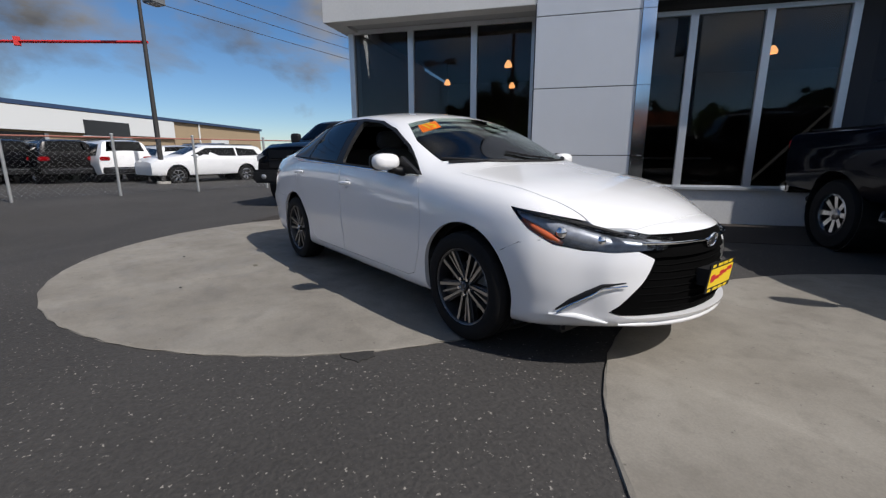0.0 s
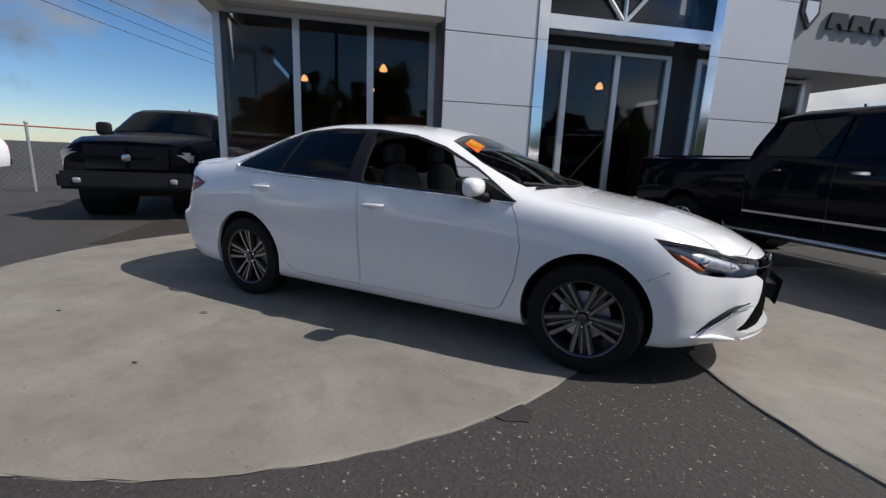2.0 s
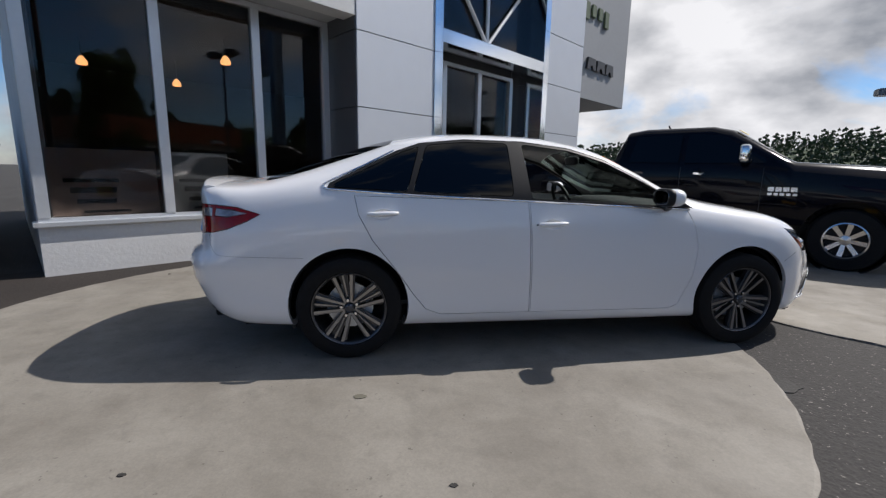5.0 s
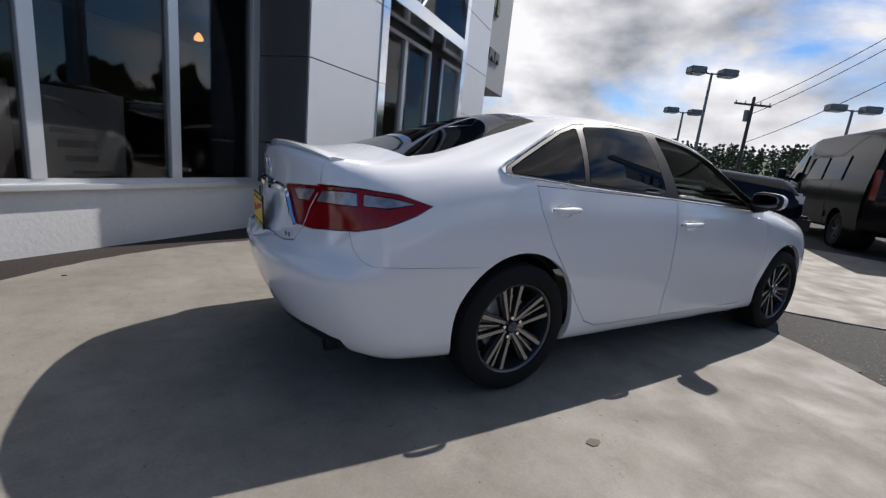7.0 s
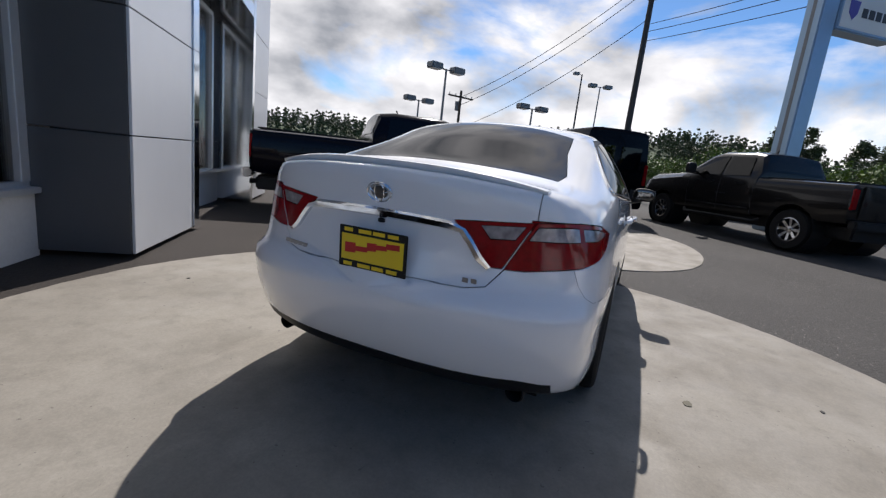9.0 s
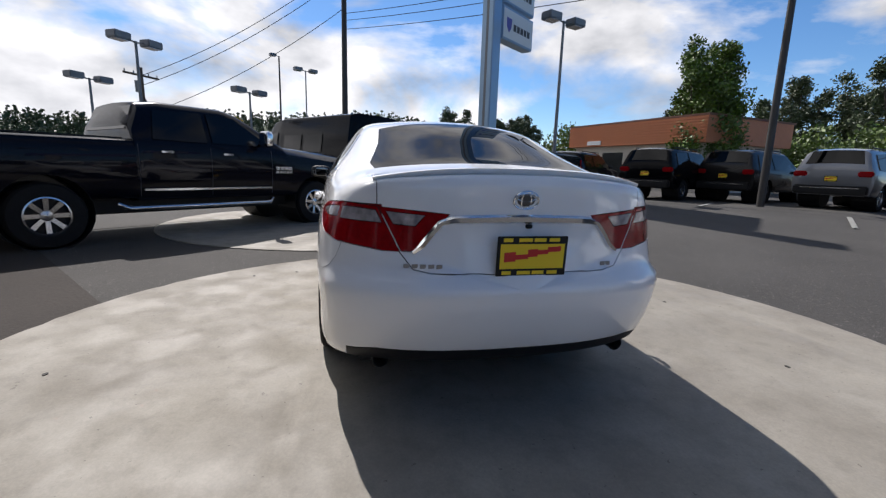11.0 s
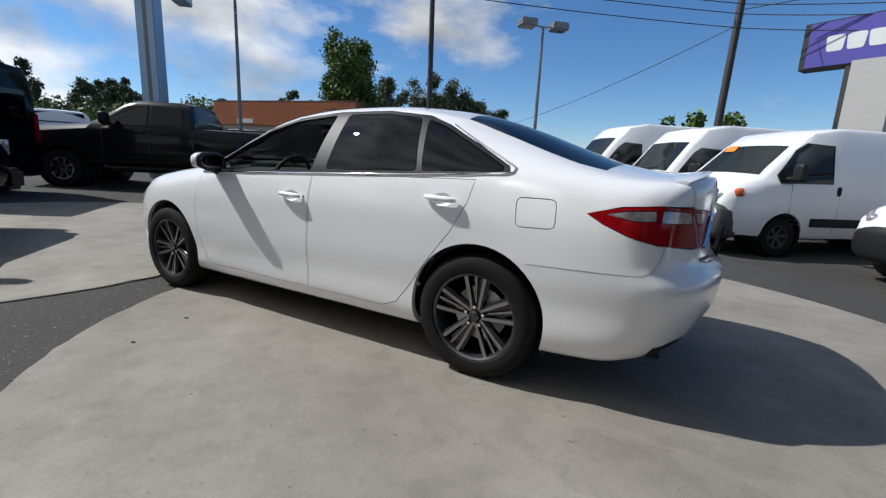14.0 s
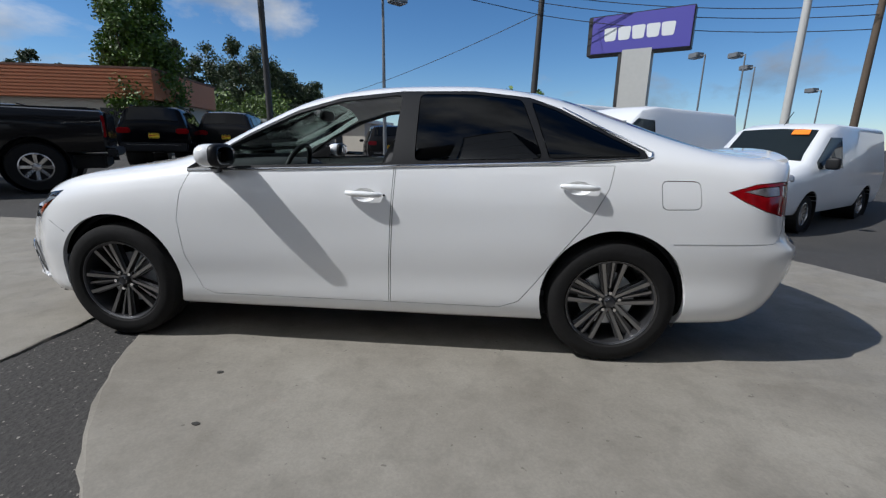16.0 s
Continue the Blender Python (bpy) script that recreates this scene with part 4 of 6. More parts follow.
def dealer_plate(parent, at, w=.312, h=.165):
    """A plate in a black frame; x points out of its face."""
    p = part("number_plate", box(-.006, 0, -w / 2, w / 2, -h / 2, h / 2, .003), M_TRIM, parent, "yellow dealer plate in a black frame", 0, at)
    part("plate_face", box(.0005, .0015, -w * .455, w * .455, -h * .31, h * .31), M_YELLOW, p, "yellow plate face")
    for z in (h * .41, -h * .41):
        for k in range(4):
            part("frame_print", box(.0005, .0012, -w * .42 + k * w * .215, -w * .42 + k * w * .215 + w * (.13, .19, .17, .15)[k], z - h * .045, z + h * .045), M_YELLOW, p)
    bm = bmesh.new()
    for k, (a, b, hh) in enumerate(((-.40, -.24, .13), (-.25, -.06, .06), (-.07, .07, .10), (.06, .22, .055), (.21, .40, .065))):
        prism([(w * a, h * (-.12 + .06 * k) - h * .02), (w * b, h * (-.10 + .06 * k) - h * .02), (w * b, h * (-.10 + .06 * k + hh * 1.7)), (w * a, h * (-.12 + .06 * k + hh * 1.7))], .0018, .0024, "x", bm)
    part("plate_print", bm, M_PLATERED, p, "slanted red print")
    return p


dealer_plate(sedan, pose(min(on_rear(0, z).x for z in (.69, .73, .77, .83)) - .010, -.02, .765, 0, 3, 180), .318, .172)
dealer_plate(sedan, pose(on_front(0, .46).x + .022, 0, .475, 0, 6, 0))
part("plate_bracket", box(2.30, on_front(0, .46).x + .014, -.12, .12, .43, .52), M_TRIM, sedan)
part("boot_camera", blob((.012, .016, .010), tuple(on_rear(-.02, .885)), power=3), M_TRIM, sedan)
for y0, n, w in ((.50, 5, .026), (-.40, 2, .024)):
    for k in range(n):
        p = on_rear(y0 - k * (w + .007), .712, .002)
        part("model_badge", box(-.002, .002, -w / 2, w / 2, -.009, .009, .001), M_RIMFACE, sedan, "", 0, Matrix.Translation(p))
for y in (-.62, .60):
    part("exhaust_tip", revolve([(.034, -.16), (.038, 0), (.033, .004), (.029, -.01), (.028, -.16)], 20, "x"), M_TRIM, sedan, "round dark exhaust tip", 40, pose(-2.27, y, .250, 0, 0, 180))
part("exhaust_pipe", tube([(-2.20, -.55, .25), (-1.9, -.45, .24), (-1.2, -.2, .22)], .03, 8), M_TRIM, sedan)
# front details
part("grille_bar", tube([on_front(y, .664 + .012 * abs(y), .004) for y in np.linspace(-.46, .46, 13)], .0075, 6), M_CHROME, sedan, "chrome grille bar", 60)
for z in np.linspace(.335, .565, 7):
    part("grille_slat", tube([on_front(y, z, -.034) for y in np.linspace(-1, 1, 11) * np.interp(z, (.325, .50, .594), (.56, .43, .38))], .004, 5), M_GRILLE, sedan)
part("front_lip", tube([on_front(y, .262, .003) for y in np.linspace(-.56, .56, 15)], [.006, .012, .015, .017, .018, .018, .018, .018, .018, .018, .018, .017, .015, .012, .006], 8), M_WHITEPAINT, sedan, "white lower lip", 60)
for y0 in (-.25, .28):
    pts = [on_top(1.12 - .02 * abs(y0), y0, .010), on_top(1.08, y0 - .25, .012), on_top(1.00, y0 - .42, .012)]
    part("wiper", tube(pts, .008, 5), M_TRIM, sedan, "black wiper")
part("cowl", tube([on_top(1.165 - .30 * (abs(y) / .70) ** 2.6, y, .002) for y in np.linspace(-.66, .66, 15)], .013, 6), M_TRIM, sedan, "black scuttle panel", 60)
# price-year sticker on the windscreen: the two figures 15
stick = bmesh.new()
quad = [on_top(.43, -.52, .003), on_top(.40, -.33, .003), on_top(.52, -.36, .003), on_top(.55, -.56, .003)]
sv = [stick.verts.new(q) for q in quad]
stick.faces.new(sv)
bmesh.ops.solidify(stick, geom=stick.faces[:], thickness=.002)
st = part("year_sticker", stick, M_ORANGE, sedan, "orange sticker with yellow figures 15")
fc = bpy.data.curves.new("figures", "FONT")
fc.body, fc.size, fc.align_x, fc.align_y, fc.extrude = "15", .13, "CENTER", "CENTER", .001
fob = new("work", fc)
fm = bpy.data.meshes.new_from_object(fob.evaluated_get(bpy.context.evaluated_depsgraph_get()))
bpy.data.objects.remove(fob)
fm.materials.append(M_YELLOW)
ctr = (quad[0] + quad[1] + quad[2] + quad[3]) / 4
ex = (quad[1] - quad[0]).normalized()
ez = ex.cross((quad[0] - quad[3])).normalized()
ez = ez if ez.z > 0 else -ez
ey = ez.cross(ex)
fo = new("sticker_figures", fm)
fo.parent = st
fo.matrix_basis = Matrix.Translation(ctr + ez * .004) @ Matrix((ex, ey, ez)).transposed().to_4x4()

# inside the car
M_SEAT = mat("dark_seat", (0.03, 0.03, 0.032), .7, vary=.15, grain=60, bump=.2)
for y in (.37, -.37):
    s = part("front_seat", blob((.26, .25, .08), (.20, y, .56), power=3.5), M_SEAT, sedan, "dark front seat with head restraint", 50)
    part("backrest", blob((.09, .24, .33), (0, 0, 0), power=3.2), M_SEAT, s, "", 50, pose(-.12, y, .84, 0, -16, 0))
    part("head_restraint", blob((.055, .13, .085), (-.25, y, 1.225), power=3), M_SEAT, s, "", 50)
rb = part("rear_bench", blob((.28, .62, .09), (-.75, 0, .58), power=4), M_SEAT, sedan, "dark rear bench", 50)
part("backrest", blob((.10, .62, .30), (0, 0, 0), power=4), M_SEAT, rb, "", 50, pose(-1.12, 0, .86, 0, -22, 0))
for y in (.36, -.36):
    part("head_restraint", blob((.05, .12, .06), (-1.24, y, 1.17), power=3), M_SEAT, rb, "", 50)
part("parcel_shelf", box(-1.90, -1.22, -.60, .60, 1.02, 1.045, .01), M_SEAT, sedan)
part("dashboard", blob((.28, .74, .14), (.92, 0, .86), power=4), M_SEAT, sedan, "dark dashboard", 50)
part("cabin_floor", box(-1.3, 1.2, -.78, .78, .31, .34), M_SEAT, sedan)
wheel_pts = [(0, .185 * math.cos(a), .185 * math.sin(a)) for a in np.linspace(0, 2 * math.pi, 33)]
sw = part("steering_wheel", tube(wheel_pts, .016, 8, caps=False), M_TRIM, sedan, "black steering wheel", 60, pose(.52, .37, .93, 0, -24, 0))
part("steering_boss", blob((.03, .06, .05), (.01, 0, 0)), M_TRIM, sw, "", 60)
for a in (0, math.pi, -math.pi / 2):
    part("steering_spoke", tube([(0, .04 * math.cos(a), .04 * math.sin(a)), (0, .18 * math.cos(a), .18 * math.sin(a))], .014, 6), M_TRIM, sw)
part("rear_view_mirror", blob((.02, .12, .035), (.42, 0, 1.30), power=3.5), M_TRIM, sedan, "", 60)
part("gear_console", box(.1, .75, -.12, .12, .34, .62, .03), M_SEAT, sedan)

# ---- other vehicles ----
M_DARKGLASS = glass("vehicle_glass", (0.03, 0.033, 0.036))
M_VANGLASS = glass("van_glass", (0.14, 0.16, 0.165), 0.0, 1.35)
M_GREYPLASTIC = mat("grey_plastic", (0.055, 0.056, 0.058), 0.6, vary=0.1, grain=50)
M_NAVY = mat("blue_black_paint", (0.0025, 0.003, 0.007), 0.14, coat=0.2, spec=0.08)
M_CHARCOAL = mat("charcoal_paint", (0.012, 0.011, 0.011), 0.25, 0.2, coat=0.35, spec=0.15)
M_SILVER = mat("silver_paint", (0.15, 0.16, 0.18), 0.3, 0.6, coat=1.0)
M_VANWHITE = mat("van_white_paint", (0.76, 0.77, 0.78), 0.35, coat=0.6)
M_CHROMERIM = mat("bright_rim", (0.55, 0.55, 0.56), 0.22, 1.0, vary=0.05, grain=20)


def veh_section(st, x):
    """Sill, belt and top of a vehicle's cross section at x."""
    xs = [s[0] for s in st]
    return [float(np.interp(x, xs, [s[c] for s in st])) for c in range(1, 7)]


def veh_body(st, n_mid=4):
    """A closed body; stations are (x, underside, sill half width, belt height, belt half width, top height, top half width)."""
    bm = bmesh.new()
    rings = []
    for x, zb, ys, zl, yl, zt, yt in st:
        half = [(0, zb), (ys * 0.8, zb), (ys - 0.03, zb + 0.02), (ys, zb + 0.08)]
        for t in (0.3, 0.55, 0.8, 1.0):
            z = zb + 0.08 + (zl - zb - 0.08) * t
            half.append((ys + (yl - ys) * t + 0.03 * math.sin(math.pi * t), z))
        r = min(0.10, max(zt - zl, 0.02) * 0.4)
        half += [(yt + (yl - yt) * (r / max(zt - zl, 0.02)), zt - r), (yt - r * 0.25, zt - r * 0.3), (yt - r, zt), (yt * 0.5, zt + 0.02), (0, zt + 0.03)]
        ring = half + [(-y, z) for y, z in half[-2:0:-1]]
        rings.append([bm.verts.new((x, y, z)) for y, z in ring])
    m = len(rings[0])
    for a, b in zip(rings, rings[1:]):
        for j in range(m):
            bm.faces.new((a[j], a[(j + 1) % m], b[(j + 1) % m], b[j]))
    bm.faces.new(rings[0])
    bm.faces.new(rings[-1])
    return bm


def side_y(st, x, z):
    zb, ys, zl, yl, zt, yt = veh_section(st, x)
    if z <= zl:
        t = min(max((z - zb - 0.08) / max(zl - zb - 0.08, 0.01), 0), 1)
        return ys + (yl - ys) * t + 0.03 * math.sin(math.pi * t)
    return yl + (yt - yl) * min((z - zl) / max(zt - zl, 0.02), 1)


def side_slab(st, outline, side, off=0.020, thick=0.045):
    """A thin slab on the vehicle's side, following its lean."""
    bm = bmesh.new()
    a = [bm.verts.new((x, side * (side_y(st, x, z) + off), z)) for x, z in outline]
    b = [bm.verts.new((x, side * (side_y(st, x, z) + off - thick), z)) for x, z in outline]
    bm.faces.new(a)
    bm.faces.new(b[::-1])
    for i in range(len(a)):
        j = (i + 1) % len(a)
        bm.faces.new((a[i], b[i], b[j], a[j]))
    return bm


def cross_slab(corners, thick=0.012):
    """A thin slab through points across the vehicle."""
    bm = bmesh.new()
    vs = [Vector(c) for c in corners]
    n = (vs[1] - vs[0]).cross(vs[2] - vs[0]).normalized() * thick
    a, b = [bm.verts.new(v) for v in vs], [bm.verts.new(v - n) for v in vs]
    bm.faces.new(a)
    bm.faces.new(b[::-1])
    for i in range(len(a)):
        j = (i + 1) % len(a)
        bm.faces.new((a[i], b[i], b[j], a[j]))
    return bm


def screen_slab(st, x0, x1, w=.95, off=.010):
    """Glass that follows the body's top between two stations."""
    bm = bmesh.new()
    rows = []
    for d in (off, off - .014):
        for i in range(6):
            x = x0 + (x1 - x0) * i / 5
            zb, ys, zl, yl, zt, yt = veh_section(st, x)
            r = min(0.10, max(zt - zl, 0.02) * 0.4)
            edge = (yt - r)
            row = []
            for f in (-1, -.8, -.5, 0, .5, .8, 1):
                y = f * edge * w
                a = abs(y)
                z = zt + .03 - .01 * a / (yt * .5) if a < yt * .5 else zt + .02 * (edge - a) / max(edge - yt * .5, .01)
                row.append(bm.verts.new((x, y, z + d)))
            rows.append(row)
    for base in (0, 6):
        for a, b in zip(rows[base:base + 6], rows[base + 1:base + 6]):
            for j in range(6):
                bm.faces.new((a[j], a[j + 1], b[j + 1], b[j]))
    for i in range(5):
        for j in (0, 6):
            bm.faces.new((rows[i][j], rows[i + 1][j], rows[i + 7][j], rows[i + 6][j]))
    for i in (0, 5):
        for j in range(6):
            bm.faces.new((rows[i][j], rows[i][j + 1], rows[i + 6][j + 1], rows[i + 6][j]))
    return bm


def veh_wheel(parent, at, r, rim_r, width, rim_mat, spokes=8):
    w = part("wheel", revolve([(rim_r, width * .46), (rim_r * .92, width * .48), (rim_r * .86, width * .2), (rim_r * .86, -width * .4), (rim_r, -width * .45)], 32), rim_mat, parent, "bright alloy wheel" if rim_mat is M_CHROMERIM else "plain wheel", 40, at)
    part("tyre", revolve([(rim_r, width * .46), (rim_r * 1.08, width * .52), (r * .93, width * .5), (r, width * .36), (r, -width * .36), (r * .93, -width * .5), (rim_r, -width * .46)], 36), M_RUBBER, w, "black tyre", 40)
    for i in range(spokes):
        a = 2 * math.pi * i / spokes
        part("spoke", blade(rim_r * .22, rim_r * .90, a, a, rim_r * .10, rim_r * .12, width * .30, width * .38, .03, bmesh.new()), rim_mat, w)
    part("hub", revolve([(0, width * .40), (rim_r * .26, width * .36), (rim_r * .30, width * .2), (0, width * .2)], 16, close=False), rim_mat, w, "", 40)
    part("wheel_disc", revolve([(0, width * .12), (rim_r * .88, width * .12), (rim_r * .88, width * .08), (0, width * .08)], 24, close=False), M_TRIM, w)
    return w


def vehicle(name, label, category, at, paint, st, axles, track, r, rim_r, rim_mat, windows, glass_mat, group="", width=.26, spokes=8, cut=True):
    v = thing(name, label, category, at, group)
    me = bpy.data.meshes.new("body")
    bm = veh_body(st)
    bmesh.ops.recalc_face_normals(bm, faces=bm.faces[:])
    bm.to_mesh(me)
    bm.free()
    cutters = bmesh.new()
    for ax in axles:
        for lo, hi in ((track - .22, track + .6), (-track - .6, -track + .22)):
            prism([(ax + (r * 1.17) * math.cos(a), r + .03 + (r * 1.17) * math.sin(a)) for a in np.linspace(0, 2 * math.pi, 28, endpoint=False)], lo, hi, "y", cutters)
    me = carve(me, cutters, "DIFFERENCE")
    me.materials.clear()
    me.materials.append(paint)
    me.shade_smooth()
    me.set_sharp_from_angle(angle=radians(32))
    body = new("body", me)
    body.parent = v
    for ax in axles:
        for s in (1, -1):
            veh_wheel(v, pose(ax, s * track, r, 0, 20 * ax, 0 if s > 0 else 180), r, rim_r, width, rim_mat, spokes)
            part("wheel_liner", revolve([(r * 1.18, .25), (r * 1.18, -.3), (0, -.3), (0, -.29), (r * 1.165, -.29), (r * 1.165, .25)], 24), M_TRIM, v, "", 0, pose(ax, s * (track - .12), r + .03, 0, 0, 0 if s > 0 else 180))
    for o in windows:
        for s in (1, -1):
            part("side_window", side_slab(st, o, s), glass_mat, v, "dark side window")
    return v


# x from the rear axle
PICKUP = [(-1.02, .72, .90, 1.20, .96, 1.32, .94), (-.98, .66, .97, 1.20, 1.0, 1.38, .98), (.98, .58, .98, 1.22, 1.01, 1.40, .98), (.99, .55, .98, 1.34, 1.0, 1.62, .86), (1.12, .55, .98, 1.36, 1.0, 1.92, .78), (1.40, .55, .98, 1.37, 1.0, 1.965, .76), (2.35, .55, .98, 1.37, 1.0, 1.965, .76), (2.62, .55, .98, 1.37, 1.0, 1.90, .77), (3.30, .55, .98, 1.36, .99, 1.47, .88), (3.42, .55, .98, 1.30, .98, 1.42, .86), (4.70, .56, .97, 1.18, .95, 1.34, .80), (4.92, .56, .95, 1.10, .92, 1.26, .74), (5.02, .58, .88, 1.00, .86, 1.10, .70)]
P_WINDOWS = [[(1.22, 1.42), (1.30, 1.83), (1.98, 1.86), (1.98, 1.41)], [(2.06, 1.41), (2.06, 1.86), (2.50, 1.83), (3.10, 1.46), (3.08, 1.41)]]


def pickup(label, at, paint, rim, wheelbase=4.05, bright=True, group=""):
    """A crew-cab pickup with its bed, steps, mirrors, lamps and grille."""
    k = wheelbase / 4.05
    st = [(x * k if x > 0 else x, *rest) for x, *rest in PICKUP]
    wins = [[(x * k, z) for x, z in o] for o in P_WINDOWS]
    v = vehicle("pickup_truck", label, "truck", at, paint, st, (0, wheelbase), .84, .41, .24, rim, wins, M_DARKGLASS, group)
    fx = st[-1][0]
    part("windscreen", screen_slab(st, 2.66 * k, 3.28 * k), M_VANGLASS, v, "windscreen")
    part("rear_window", cross_slab([(.985 * k, .74, 1.55), (1.105 * k, .70, 1.88), (1.105 * k, -.70, 1.88), (.985 * k, -.74, 1.55)]), M_DARKGLASS, v)
    part("bed_lining", box(-.92, .92 * k, -.80, .80, 1.405, 1.425, .004), M_TRIM, v, "black bed cover")
    part("tailgate", box(-1.045, -1.015, -.80, .80, .78, 1.36, .01), paint, v)
    part("rear_bumper", box(-1.16, -1.0, -.95, .95, .58, .74, .03), M_CHROME if bright else M_TRIM, v, "rear bumper")
    part("front_bumper", box(fx - .18, fx + .14, -.97, .97, .52, .80, .05), M_TRIM, v, "black front bumper")
    g = part("grille", box(fx - .06, fx + .03, -.62, .62, .82, 1.22, .03), M_TRIM, v, "black crosshair grille")
    part("grille_bar", box(fx + .03, fx + .05, -.60, .60, 1.00, 1.05, .008), paint, g)
    part("grille_bar", box(fx + .03, fx + .05, -.03, .03, .84, 1.20, .008), paint, g)
    part("grille_badge", blob((.015, .07, .06), (fx + .055, 0, 1.03)), M_CHROMERIM, g, "", 60)
    for s in (1, -1):
        part("headlamp", box(fx - .20, fx - .01, s * .80 - .14, s * .80 + .14, .94, 1.14, .04), M_LENS, v, "clear headlamp")
        part("tail_lamp", box(-1.03, -.96, s * .93 - .06, s * .93 + .06, .92, 1.30, .015), M_RED, v, "red tail lamp")
        part("fog_lamp", blob((.03, .06, .05), (fx + .14, s * .68, .66)), M_LENS, v, "", 60)
        mi = part("door_mirror", blob((.07, .13, .13), (2.86 * k, s * 1.20, 1.53), power=4), M_CHROME if bright else M_TRIM, v, "door mirror", 60)
        part("mirror_arm", tube([(2.9 * k, s * .96, 1.44), (2.87 * k, s * 1.12, 1.47)], .03, 6), M_TRIM, mi)
        part("step_bar", tube([(.75 * k, s * .95, .52), (.85 * k, s * 1.03, .46), (3.0 * k, s * 1.03, .46), (3.1 * k, s * .95, .52)], .035, 8), M_CHROMERIM if bright else M_TRIM, v, "long side step", 60)
        part("sill_trim", box(1.05 * k, 3.05 * k, s * 1.02 - .012, s * 1.02 + .012, .70, .73, .004), M_CHROMERIM if bright else M_TRIM, v)
        for x in (1.30, 2.20):
            part("door_handle", box(x * k, x * k + .17, s * 1.035 - .02, s * 1.035 + .02, 1.235, 1.265, .008), M_CHROME if bright else M_TRIM, v, "door handle")
        for x in (1.02, 2.02, 3.08):
            part("door_seam", tube([(x * k, s * (side_y(st, x * k, z) + .001), z) for z in (.62, .9, 1.15, 1.34)], .004, 4), M_JOINT, v)
        if bright:
            for i in range(4):
                part("wing_badge", box(3.16 * k + .085 * i, 3.16 * k + .085 * i + .07, s * 1.015 - .006, s * 1.015 + .006, 1.02, 1.08, .002), M_CHROMERIM, v, "plain bright badge bars")
            for i in range(5):
                part("wing_badge", box(3.16 * k + .07 * i, 3.16 * k + .07 * i + .05, s * 1.012 - .006, s * 1.012 + .006, .965, 1.00, .002), M_CHROMERIM, v)
    part("underbody", box(-.95, 4.55 * k, -.66, .66, .36, .60, .03), M_TRIM, v, "black chassis and axles")
    part("exhaust_tip", tube([(-1.05, -.62, .50), (-.7, -.60, .50)], .045, 8), M_TRIM, v)
    part("aerial", tube([(1.6 * k, 0, 1.98), (1.55 * k, 0, 2.08)], .015, 5), M_TRIM, v)
    part("interior", box(1.2 * k, 3.2 * k, -.7, .7, .8, 1.35, .05), M_SEAT, v)
    return v


def rear_at(x, y, heading, dz=0.0):
    return pose(x, y, ground_height(x, y) + dz, 0, 0, heading)


# the pair whose noses point away from the showroom
t1 = pickup("glossy blue-black crew-cab pickup with bright side steps", pose(2.82, 4.92, -0.017, 0, 0, -48), M_NAVY, M_CHROMERIM, 4.05, True, "pickups on the lot")
st1 = part("price_sticker", cross_slab([(2.68, -.64, 1.905), (2.68, -.36, 1.915), (2.79, -.37, 1.845), (2.79, -.66, 1.835)], .006), M_YELLOW, t1, "yellow windscreen sticker")
pickup("black crew-cab pickup with a blacked-out grille", pose(-5.98 - 5.1 * .643, 0.72 + 5.1 * .766, -0.027, 0, 0, -50), M_BLACKPAINT, M_RIM, 4.05, False, "pickups on the lot")
# charcoal pickup beyond the second pad
pickup("dark charcoal pickup parked beside a black van", rear_at(7.45, -4.5, 37), M_CHARCOAL, M_CHROMERIM, 3.70, False, "pickups on the lot")
pickup("white pickup at the back of the lot", rear_at(15.5, -3.6, -20), M_VANWHITE, M_RIM, 3.9, False, "pickups on the lot")

# x from the rear axle
VAN = [(-1.00, .40, .95, 1.25, .98, 2.40, .84), (-.96, .34, 1.0, 1.25, 1.02, 2.50, .86), (2.40, .32, 1.0, 1.25, 1.02, 2.52, .86), (2.95, .32, 1.0, 1.25, 1.02, 2.42, .84), (3.30, .32, 1.0, 1.25, 1.01, 2.10, .84), (3.86, .34, 1.0, 1.22, .99, 1.40, .88), (4.35, .36, .98, 1.15, .96, 1.23, .86), (4.52, .38, .95, 1.06, .92, 1.13, .82), (4.60, .42, .88, .94, .85, 1.01, .76)]
V_WINDOWS = [[(2.62, 1.30), (2.62, 1.95), (3.12, 1.98), (3.30, 1.86), (3.66, 1.42), (3.60, 1.28)]]


